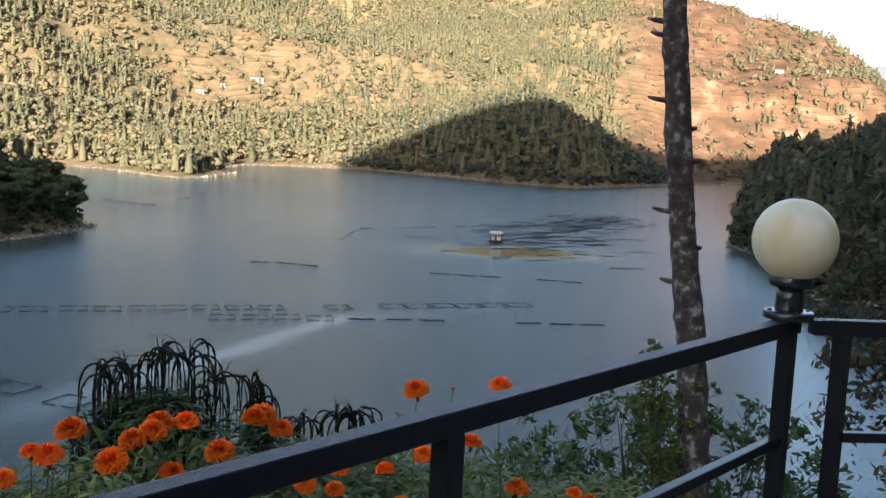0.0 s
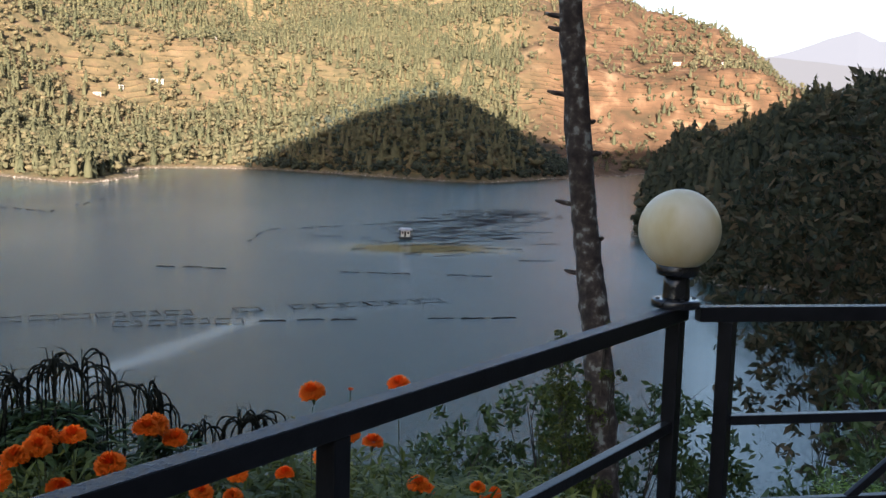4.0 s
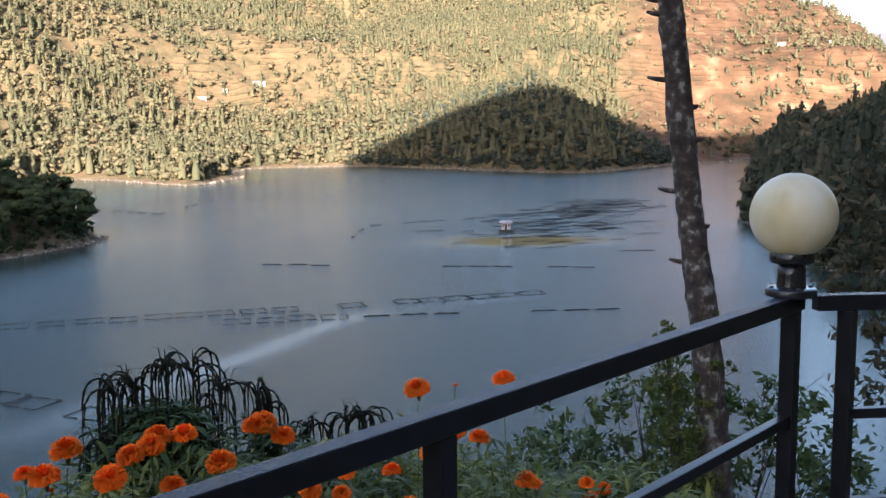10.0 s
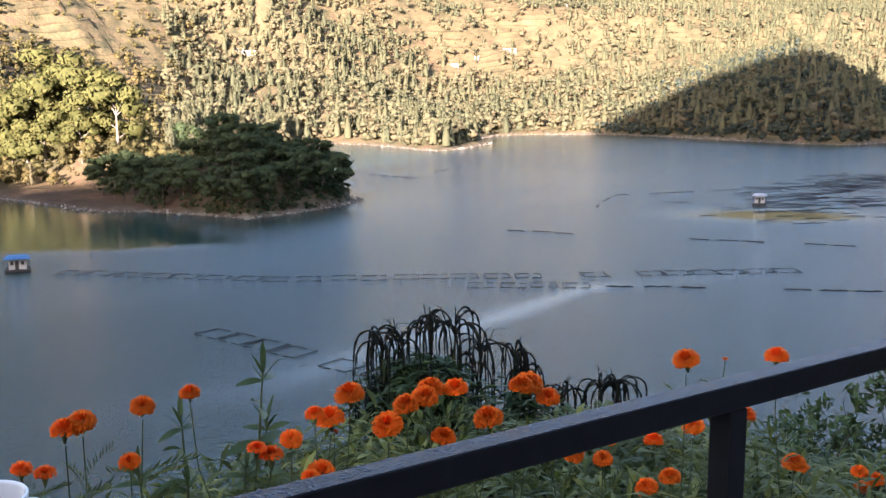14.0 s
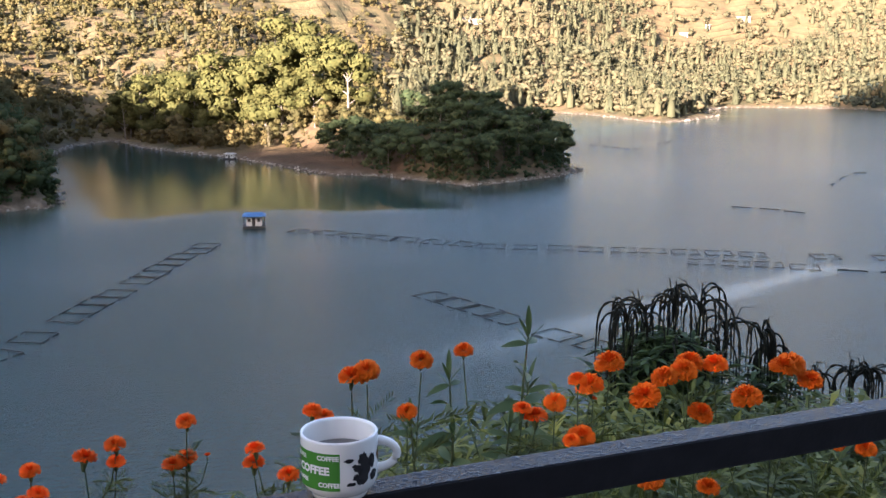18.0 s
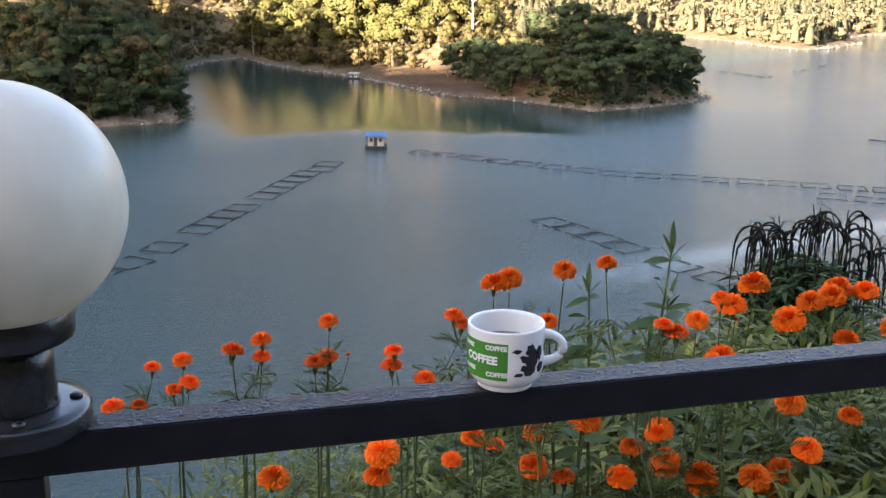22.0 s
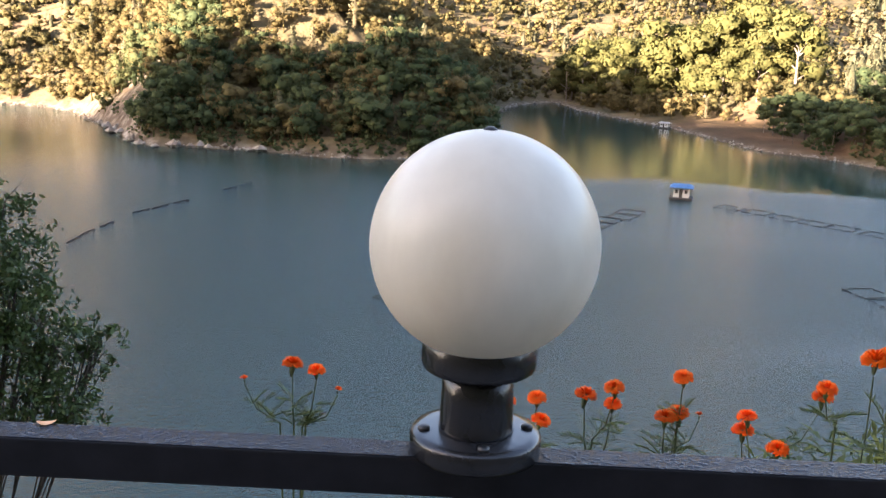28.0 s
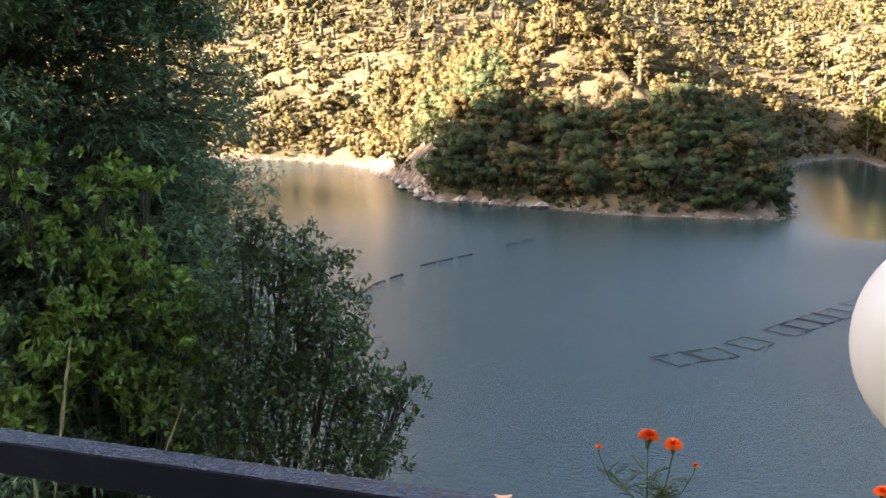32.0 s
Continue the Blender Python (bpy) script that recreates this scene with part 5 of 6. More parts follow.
def bed_foliage():
    """Leafy growth of the bed, thicker to one side, with thin stems."""
    n = 96000
    x = gf.uniform(-0.7, 3.7, n)
    y = gf.uniform(0.35, 2.0, n)
    dens = np.interp(x, [-0.7, 0.0, 0.25, 0.5, 0.9, 3.7], [0.0, 0.10, 0.4, 0.65, 0.85, 1.0]) * np.interp(y, [0.35, 0.7, 1.4, 2.0], [0.5, 1, 1, 0.5])
    edge = 1.0 - ((x - 1.9) / 1.85) ** 4 - ((y - 1.12) / 0.85) ** 4 + 0.6 * fractal(x, y, 0.35, 17, 3)
    keep = (gf.uniform(0, 1, n) < dens) & (edge > 0.1)
    x, y = x[keep], y[keep]
    top = np.interp(x, [-0.7, 0.3, 0.8, 1.3, 2.0, 2.6, 3.7], [0.12, 0.16, 0.18, 0.28, 0.33, 0.24, 0.02]) + 0.10 * fractal(x, y, 0.25, 91, 3)
    low = np.array([bed_level(p, q) for p, q in zip(x, y)])
    z = low + (top - low) * gf.uniform(0, 1, len(x)) ** 0.6
    broad = np.interp(x, [0.6, 1.4, 3.0], [0.0, 1.0, 1.0])[:, None]
    centres = np.column_stack([x, y, z])
    V1, F = blades(centres, 0.075, 0.005, np.random.default_rng(5), 0.45)
    V2, F = blades(centres, 0.115, 0.0095, np.random.default_rng(5), 0.35)
    V = V1 + (V2 - V1) * np.repeat(broad, 4, 0)
    t = np.repeat(np.clip(0.45 + 0.5 * fractal(x * 1.0, y, 0.3, 95, 2) + gf.normal(0, 0.15, len(x)), 0, 1), 4)
    tagged(new("bed_foliage", mesh_from("bed_foliage", V, F, M_LEAF_BED, False, t)), "feathery green marigold leaves filling the flower bed", "foliage", kind="stuff")


bed_foliage()

# ---- a broad-leaved plant standing in the bed ----


def lance_leaf(gen, bend):
    V, F = [], []
    for i, s in enumerate(np.linspace(0, 1, 6)):
        w = 0.17 * math.sin(math.pi * min(1, s * 0.92 + 0.05)) ** 0.8
        z = -bend * s * s
        V += [(s, -w, z + 0.05 * w), (s, 0, z - 0.02), (s, w, z + 0.05 * w)]
        if i:
            o = 3 * i
            F += [(o - 3, o - 2, o + 1, o), (o - 2, o - 1, o + 2, o + 1)]
    return mesh_from("leaf", np.array(V), np.array(F), M_LEAF_NEAR, True, np.full(len(V), gen.uniform(0.3, 0.9)))


LANCE = [lance_leaf(gf, b) for b in (0.15, 0.35, 0.6)]


def leafy_plant(x, y, top, nodes, leaf, gen, turn=0.0):
    """An upright weed: pairs of arching leaves, each pair across the one below, and a spear of young leaves."""
    base = bed_level(x, y)
    root = thing("leafy_plant", "upright weed with long pointed dark green leaves", "plant", pose(x, y, base), group="leafy weeds in the bed")
    h = top - base
    lean = gen.normal(0, 0.03, 2)
    part("stem", tube(bmesh.new(), [(0, 0, -0.02), (lean[0] * .3, lean[1] * .3, h * 0.5), (lean[0] * .8, lean[1] * .8, h * 0.85), (lean[0], lean[1], h - 0.03)], [0.005, 0.004, 0.0028, 0.0015], 6), M_STEM, root)
    for k in range(4):
        lf = part("leaf", LANCE[0], None, root)
        lf.matrix_basis = pose(lean[0], lean[1], h - 0.045 - 0.006 * k, gen.uniform(-20, 20), -78 + 9 * k, turn + 50 + 137 * k) @ Matrix.Scale(leaf * (0.85 - 0.1 * k), 4) @ Matrix.Diagonal((1, 0.6, 1, 1))
    drop = 0.06
    for k in range(nodes):
        s = (h - drop) / h
        for half in (0, 180):
            lf = part("leaf", LANCE[1 + (k + half // 180) % 2], None, root)
            grown = min(1.0, 0.62 + 0.17 * k) * gen.uniform(0.85, 1.15)
            way = turn + 72 * (k % 2) + half + gen.normal(0, 14)
            tip = math.copysign(gen.uniform(30, 58), math.cos(radians(way)))
            lf.matrix_basis = pose(lean[0] * s, lean[1] * s, h - drop, tip, -gen.uniform(8, 32), way) @ Matrix.Scale(leaf * grown, 4)
        drop += gen.uniform(0.045, 0.065) * (1 + 0.1 * k)
    return root


leafy_plant(1.085, 0.97, 0.870, 5, 0.078, gf, 8)
leafy_plant(1.00, 1.00, 0.785, 5, 0.070, gf, 25)
leafy_plant(1.14, 0.99, 0.745, 6, 0.074, gf, -30)
leafy_plant(0.91, 0.95, 0.71, 6, 0.068, gf, 20)
leafy_plant(1.04, 0.94, 0.695, 6, 0.066, gf, -15)
leafy_plant(0.96, 1.02, 0.66, 6, 0.068, gf, 40)

# ---- drooping tassel plant ----


def tassel_plant(x, y, stems, gen, label):
    base = bed_level(x, y)
    root = thing("tassel_plant", label, "plant", pose(x, y, base), group="drooping tassel plants")
    for sx, sy, top, span in stems:
        h = top - base
        part("stem", tube(bmesh.new(), [(sx * 0.3, sy * 0.3, -0.02), (sx * 0.8, sy * 0.8, h * 0.6), (sx, sy, h * 0.93)], [0.008, 0.006, 0.003], 6), M_STEM, root)
        for k in range(12):
            a = gen.uniform(0, 2 * math.pi)
            reach, fall, rise = span * gen.uniform(0.5, 1.3), gen.uniform(0.06, 0.26), gen.uniform(0.05, 0.10)
            start = h - rise - gen.uniform(0, 0.05)
            pts, rad = [], []
            for i in range(19):
                s = i / 18
                if s < 0.6:
                    th = s / 0.6 * math.pi
                    r_, zz = reach * (1 - math.cos(th)) / 2, start + rise * math.sin(th)
                else:
                    r_, zz = reach * (1 + 0.12 * (s - 0.6)), start - fall * (s - 0.6) / 0.4
                pts.append((sx + math.cos(a) * r_ + gen.normal(0, 0.001), sy + math.sin(a) * r_ + gen.normal(0, 0.001), zz))
                rad.append((0.0016 + 0.0024 * math.sin(min(1, s * 1.15) * math.pi)) * (1.3 if i % 2 else 0.8) * gen.uniform(0.85, 1.15))
            part("tassel", tube(bmesh.new(), pts, rad, 5), M_TASSEL, root)
        for k in range(24):
            lf = part("leaf", LANCE[k % 3], None, root)
            s = gen.uniform(0.45, 0.88)
            lf.matrix_basis = pose(sx * s + gen.normal(0, 0.03), sy * s, h * s, gen.uniform(-40, 40), gen.uniform(-20, 60), gen.uniform(0, 360)) @ Matrix.Scale(gen.uniform(0.05, 0.10), 4)
        for k in range(2):
            a, q = gen.uniform(0, 6.28), gen.uniform(0.02, 0.06)
            part("sprig", tube(bmesh.new(), [(sx, sy, h * 0.85), (sx + q * 0.4 * math.cos(a), sy + q * 0.4 * math.sin(a), h * 0.95), (sx + q * math.cos(a), sy + q * math.sin(a), h + gen.uniform(0.0, 0.03)), (sx + 1.8 * q * math.cos(a), sy + 1.8 * q * math.sin(a), h + 0.02)], [0.003, 0.0025, 0.002, 0.001], 5), M_TASSEL, root)
    return root


def tassel_leaves(x, y, half, top, n, gen):
    """Dark leaves crowding under the hanging tassels."""
    px = x + gen.normal(0, half * 0.55, n)
    py = y + gen.normal(0, 0.08, n)
    crown = top - 0.9 * ((px - x) / (2.4 * half)) ** 2
    pz = np.interp(gen.uniform(0, 1, n) ** 0.7, [0, 1], [-0.5, 0]) + crown
    V, F = blades(np.column_stack([px, py, pz]), 0.085, 0.011, gen, 0.1)
    return tagged(new("tassel_plant_leaves", mesh_from("tassel_plant_leaves", V, F, M_LEAF_NEAR, False, np.repeat(gen.uniform(0, 0.75, n), 4))), "crowded dark green leaves under the drooping tassels", "foliage", kind="stuff")


tassel_leaves(2.27, 2.1, 0.26, 0.44, 2600, gf)
tassel_leaves(2.75, 2.1, 0.14, 0.27, 700, gf)
tassel_plant(2.28, 2.1, [(-0.16, 0, .57, .11), (-0.05, 0.05, .56, .10), (0.05, 0, .61, .09), (0.17, 0.02, .60, .14), (0.27, 0, .50, .12), (-0.20, 0.03, .40, .08), (0.0, -0.05, .44, .12), (0.2, 0.05, .42, .12)], gf, "dark drooping tassel-flowered plant in the flower bed")
tassel_plant(2.72, 2.1, [(0.0, 0, .44, .07), (0.08, 0.03, .34, .08), (0.25, 0, .24, .10), (0.48, 0, .22, .12), (0.62, 0.05, .20, .10)], gf, "lower dark drooping tassel plant beside the taller one")

# ---- dry grass stalks ----
for k, (x, y, top, lean) in enumerate([(-1.52, .72, .88, .03), (-1.42, .80, .74, .06), (-1.19, .92, .66, .06), (-1.6, .85, .60, -.02)]):
    b0 = bed_level(x, y)
    st = thing("grass_stalk", "dry straw-coloured grass stalk with a rough seed head", "grass", pose(x, y, b0), group="dry grass stalks")
    h = top - b0
    part("stalk", tube(bmesh.new(), [(0, 0, -0.02), (lean * .6, 0, h * .6), (lean * 1.8, 0, h * .8)], [0.003, 0.0022, 0.0015], 5), M_STRAW, st)
    pts = [(lean * (1.3 + 1.7 * s), gf.normal(0, 0.001), h * (0.72 + 0.28 * s)) for s in np.linspace(0, 1, 12)]
    part("seed_head", tube(bmesh.new(), pts, [0.0015 + (0.005 if k < 1 else 0.003) * abs(math.sin(2.2 * i)) * (1 - i / 13) for i in range(12)], 6), M_STRAW, st)

# ---- the pine trunk beyond the corner ----
gp = np.random.default_rng(33)
pine_tree = thing("tall_pine", "tall lichen-spotted pine trunk with short broken branch stubs", "tree", pose(9.95, 3.7, -7.2))
O = Vector((9.95, 3.7, -7.2))
axis = [Vector(p) - O for p in ((9.98, 3.52, -8.4), (10.10, 3.76, -2.6), (10.28, 3.90, -1.9), (10.48, 4.13, -0.8), (10.53, 4.28, -0.1), (10.54, 4.40, 0.6), (10.38, 4.58, 2.72), (10.28, 4.7, 5.0))]
bm = bmesh.new()
fine = []
for a, b in zip(axis, axis[1:]):
    for k in range(7):
        fine.append(a + (b - a) * k / 7)
fine.append(axis[-1])
tube(bm, fine, [(0.185 - 0.065 * i / len(fine)) * gp.uniform(0.95, 1.05) for i in range(len(fine))], 18)
for v in bm.verts:
    v.co += Vector(gp.normal(0, 0.011, 3))
part("trunk", bm, M_BARK, pine_tree, smooth=True)


def axis_at(z):
    for a, b in zip(axis, axis[1:]):
        if a.z <= z <= b.z:
            return a + (b - a) * (z - a.z) / (b.z - a.z)
    return axis[-1]


VIEW_L = Vector((-0.40, 0.91, 0))
for z, side, ln in ((7.83, 1, 0.17), (7.05, 1, 0.14), (7.92, -0.4, 0.10), (9.05, 1, 0.16), (9.12, 0.5, 0.12), (9.9, 1, 0.2), (9.75, 0.7, 0.15), (8.4, -1, 0.06), (7.45, -1, 0.05), (8.75, -1, 0.06), (10.6, -1, 0.08), (11.2, 1, 0.12)):
    c = axis_at(z)
    d = VIEW_L * side + Vector((gp.normal(0, .1), gp.normal(0, .1), 0.12))
    part("branch_stub", tube(bmesh.new(), [c + d * 0.10, c + d * (0.15 + ln * 0.5), c + d * (0.15 + ln) + Vector((0, 0, 0.01))], [0.035, 0.028, 0.014], 7), M_BARK, pine_tree)


# ---- bushes and trees close by ----
def bush(name, label, base, blobs, leaves, size, mat, gen, category="bush", twigs=10, kind_leaf="leaf", tint=(0.1, 0.9), every=1):
    """A bush: thin branching stems to each clump, and clumps of leaves with gaps between."""
    root = thing(name, label, category, pose(*base))
    B = Vector(base)
    C, T = [], []
    tot = sum(b[3] ** 2 for b in blobs)
    for i, (bx, by, bz, br) in enumerate(blobs):
        c = Vector((bx, by, bz)) - B
        mid = c * 0.55 + Vector(gen.normal(0, 0.08, 3)) * br if i % every == 0 else c - Vector((gen.normal(0, 0.5), gen.normal(0, 0.5), 0.7)) * br
        start = (gen.normal(0, .03), gen.normal(0, .03), -0.1) if i % every == 0 else mid - Vector((0, 0, 0.2 * br))
        bm = bmesh.new()
        tube(bm, [start, mid, c], [0.012 + 0.012 * br, 0.008 + .006 * br, 0.004], 6)
        for k in range(twigs):
            e = c + Vector(gen.normal(0, 0.55, 3)) * br
            tube(bm, [mid + (c - mid) * gen.uniform(0.2, 1), (c + e) / 2, e], [0.007, 0.005, 0.002], 4)
        part("branch", bm, M_TWIG, root)
        n = max(8, int(leaves * br * br / tot))
        heads = np.clip(gen.normal(0, 0.55, (max(4, n // 18), 3)), -1.0, 1.0)
        p = heads[gen.integers(0, len(heads), n)] + gen.normal(0, 0.11, (n, 3))
        C.append(np.array(c) + p * br)
        T.append(np.clip(tint[0] + (tint[1] - tint[0]) * gen.uniform(0, 1, n), 0, 1))
    C, T = np.vstack(C), np.concatenate(T)
    if kind_leaf == "needle":
        V, F = blades(C, size, size * 0.10, gen, 0.3)
    else:
        V, F = leaf_quads(C, size, gen, 0.25, 0.42)
    part("foliage", mesh_from("foliage", V, F, mat, False, np.repeat(T, 4)), mat, root)
    return root


# round the foot of the trunk
bush("trunk_bush", "dark glossy green bush around the foot of the pine", (11.0, 4.4, -6.2),
     [(9.9, 5.4, -2.15, .42), (10.4, 4.9, -1.85, .46), (10.8, 4.3, -1.60, .40), (11.0, 3.55, -1.85, .48), (10.6, 4.2, -2.30, .6), (9.5, 5.7, -2.60, .46), (11.3, 3.2, -2.40, .6), (11.0, 4.5, -2.90, .75), (10.4, 5.2, -2.90, .6), (9.2, 6.0, -3.10, .5), (11.6, 2.9, -3.00, .6)], 6500, 0.062, M_LEAF_NEAR, gp)
bush("trunk_creeper", "creeper with hanging leaves climbing the pine trunk", (9.9, 3.85, -6.2),
     [(10.2, 4.45, -0.95, .16), (9.95, 4.25, -1.3, .26), (9.80, 4.1, -1.8, .32), (9.75, 3.95, -2.4, .36), (10.3, 3.95, -0.75, .12), (10.25, 3.8, -1.2, .12)], 3600, 0.034, M_LEAF_BED, gp, "creeper", 6, tint=(0.0, 0.45))
# bank below the side railing
bush("bank_bush", "sparse leafy shrub on the bank below the side railing", (6.4, 0.2, -3.4),
     [(5.9, .42, -.55, .22), (6.0, .15, -.45, .26), (6.15, -.1, -.35, .30), (6.4, -.45, -.3, .38), (6.1, .0, -.75, .45), (6.6, -.75, -.4, .48), (6.8, -1.2, -.2, .55)], 5200, 0.026, M_LEAF_NEAR, gp)
def slope_tree(label, first, last, reach, leaves, size, mat, gen):
    """A broad tree on the home slope: its crown spreads between two bearings, higher towards the second."""
    blobs = []
    for h in np.arange(first, last, 2.1):
        top = np.interp(h, [69, 72, 76, 80, 84, 90], [-1.6, -0.2, 2.0, 4.0, 5.6, 6.6])
        for e in np.arange(-17 + 0.25 * abs(h - 78), top, 2.6):
            r = reach + gen.normal(0, 0.9)
            hh, ee = h + gen.normal(0, 0.5) + (0.55 * max(0, -6 - e)), e + gen.normal(0, 0.4)
            blobs.append((0.3 + r * math.sin(radians(hh)), -0.97 + r * math.cos(radians(hh)), 1.4 + r * math.tan(radians(ee)) - 0.5, gen.uniform(0.7, 1.1)))
    mid = radians((first + last) / 2)
    bx, by = reach * math.sin(mid), reach * math.cos(mid)
    return bush("broadleaf_tree", label, (bx, by, float(height(np.array([bx]), np.array([by]))[0])), blobs, leaves, size, mat, gen, "tree", 7, tint=(0.0, 1.0), every=8)


slope_tree("spreading brown-green tree on the slope beyond the side railing", 71.6, 79, 22.0, 9500, 0.13, M_LEAF_DARK, gp)
slope_tree("dark green tree behind the side railing on the slope", 79, 89, 25.0, 9500, 0.14, M_LEAF_DARK, gp)
bush("bank_thicket", "dark leafy thicket on the bank below the side railing", (8.6, 0.2, -5.2),
     [(8.2, .6, -.85, .45), (8.4, .2, -.55, .5), (8.2, .5, -1.4, .65), (8.6, -.1, -.25, .5), (7.6, .9, -1.9, .6), (8.8, .0, -.9, .6), (8.5, .3, -2.0, .8), (9.0, -.4, -.1, .6)], 5200, 0.055, M_LEAF_NEAR, gp)
bush("bank_grass", "light green feathery weeds on the bank", (5.1, -0.1, -2.4),
     [(4.85, .02, -.10, .16), (4.9, -.10, -.15, .18), (5.0, -.35, -.05, .2), (4.8, .12, -.35, .22)], 1500, 0.05, M_VINE, gp, "weeds", 5, "needle", tint=(0.2, 1.0))
bush("dry_weeds", "dry yellow-green weeds on the bank beyond the side railing", (5.6, -0.7, -2.6),
     [(5.2, -.62, .02, .2), (5.4, -.72, .1, .22), (5.5, -.85, .0, .25), (5.2, -.55, -.25, .25)], 1500, 0.045, M_LEAF_BED, gp, "weeds", 5, "needle", tint=(0.1, 0.6))
# a bush on the slope under the bed, seen through the bars
bush("slope_bush", "dark shrub on the slope below the flower bed", (5.2, 3.4, -3.4),
     [(4.6, 3.0, -1.0, .30), (5.0, 2.8, -1.05, .34), (5.5, 2.6, -1.0, .38), (4.3, 3.3, -1.25, .35), (5.9, 2.4, -1.15, .35)], 4200, 0.024, M_LEAF_NEAR, gp)

# the big dark pine and the thin-leaved tree on the other side
def near_pine(base, label, trunk, low, high, wide, boughs, gen):
    """A pine close by: boughs thick with needle sprays."""
    root = thing("pine_tree", label, "tree", pose(*base))
    part("trunk", tube(bmesh.new(), [(0, 0, -1), (0.02, 0, high * 0.4), (0.05, 0.02, high * 0.7), (0.08, 0.05, high)], [trunk, trunk * .8, trunk * .55, trunk * .2], 10), M_BARK, root, smooth=True)
    C, T = [], []
    for k in range(boughs):
        zz = gen.uniform(low, high)
        a = gen.uniform(0, 2 * math.pi)
        ln = gen.uniform(0.6, 1.0) * wide * np.interp(zz, [low, (low + high) / 2, high], [1.0, 0.9, 0.45])
        s = Vector((0.04, 0.02, zz))
        e = s + Vector((math.cos(a) * ln, math.sin(a) * ln, gen.uniform(-0.25, 0.25) * ln))
        part("bough", tube(bmesh.new(), [s, (s + e) / 2 + Vector((0, 0, -0.05)), e], [0.022, 0.014, 0.005], 5), M_TWIG, root)
        n = int(60 * ln)
        t = gen.uniform(0.2, 1.08, n)
        C.append(np.array(s) + np.outer(t, np.array(e - s)) + gen.normal(0, 0.17, (n, 3)) * np.array([1, 1, .7]))
        T.append(np.clip(gen.normal(0.45, 0.25, n), 0, 1))
    C, T = np.vstack(C), np.concatenate(T)
    C9, T9 = np.repeat(C, 12, 0) + gen.normal(0, 0.035, (len(C) * 12, 3)), np.repeat(T, 12)
    V, F = blades(C9, 0.13, 0.0125, gen, 0.15)
    part("foliage", mesh_from("foliage", V, F, M_LEAF_PINE, False, np.repeat(T9, 4)), M_LEAF_PINE, root)
    return root


near_pine((-5.75, 7.75, -6.6), "slender dark green pine tree beside the terrace", 0.07, 4.0, 10.2, 1.2, 100, gp)
near_pine((-6.5, 6.5, -6.2), "large dark green pine tree hung with creepers", 0.16, 3.0, 10.4, 1.95, 230, gp)
near_pine((-5.6, 6.9, -6.4), "low dark green pine tree under the taller ones", 0.09, 3.0, 7.2, 1.4, 100, gp)
near_pine((29.7, 3.3, -16.0), "tall dark green pine on the bank beyond the side railing", 0.2, 4.0, 21.6, 1.7, 190, gp)
bush("creeper", "bright green creeper hanging over the dark pine", (-5.3, 6.4, -4.6),
     [(-5.05, 5.9, .55, .20), (-4.75, 6.0, .5, .16), (-4.85, 5.9, -.05, .26), (-4.45, 6.0, -.35, .24), (-4.4, 6.0, -.75, .26), (-4.75, 5.95, -.45, .24), (-5.4, 5.7, .1, .24), (-5.3, 5.6, -.8, .32), (-4.9, 5.8, -1.0, .3), (-5.6, 5.6, .6, .2), (-5.2, 5.7, -.4, .26), (-4.6, 5.9, -1.3, .26), (-5.6, 5.4, -1.2, .3)], 7500, 0.042, M_VINE, gp, "creeper", 4, tint=(0.0, 0.9))
bush("thin_leaved_tree", "thin-leaved dark green tree leaning over the water", (-4.4, 6.7, -5.6),
     [(-3.95, 6.2, .12, .24), (-3.75, 6.3, -.1, .30), (-3.5, 6.3, -.2, .30), (-3.45, 6.3, -.5, .36), (-3.3, 6.25, -.75, .32), (-3.05, 6.25, -1.0, .30), (-2.75, 6.3, -1.12, .20), (-3.6, 6.2, -.95, .36), (-3.25, 6.1, -1.35, .42), (-2.9, 6.1, -1.5, .30), (-3.8, 6.1, -1.4, .45), (-4.1, 6.1, -.6, .40), (-4.2, 6.0, -1.2, .45)], 17000, 0.030, M_LEAF_NEAR, gp, "tree", 16, tint=(0, 0.9))


def slope_weeds():
    """Grass and weeds covering the home slope."""
    n = 16000
    a, r = gp.uniform(-60, 95, n), 2.6 + 22 * gp.uniform(0, 1, n) ** 1.6
    x, y = r * np.sin(np.radians(a)), r * np.cos(np.radians(a)) - 0.5
    V, F = blades(np.column_stack([x, y, height(x, y) + 0.03]), 0.20, 0.007, gp, 0.9)
    tagged(new("slope_weeds", mesh_from("slope_weeds", V, F, M_LEAF_NEAR, False, np.repeat(gp.uniform(0, 1, n), 4))), "rough grass and weeds on the slope below the terrace", "grass", kind="stuff")


slope_weeds()

# ---- fish cages on the lake ----
gc = np.random.default_rng(44)
cage = thing("fish_cage", "dark floating square fish cage frame on the lake", "fish cage", group="fish cages")
CW, CD = 4.6, 4.4
for nm, a, b in (("beam", (-CW / 2, -CD / 2, 0.1), (-0.3, -CD / 2, 0.1)), ("beam", (0.5, -CD / 2, 0.1), (CW / 2, -CD / 2, 0.1)), ("beam", (-CW / 2, CD / 2, 0.1), (0.4, CD / 2, 0.1)), ("beam", (1.2, CD / 2, 0.1), (CW / 2, CD / 2, 0.1)), ("beam", (-CW / 2, -CD / 2, 0.12), (-CW / 2, CD / 2, 0.12)), ("beam", (CW / 2, -CD / 2, 0.12), (CW / 2, CD / 2, 0.12))):
    part(nm, bar(bmesh.new(), a, b, 0.085, 0.10, 0.02), M_FLOAT, cage)
row_float = thing("row_of_floats", "dark floating line of cage floats on the lake", "floats", group="lines of floats")
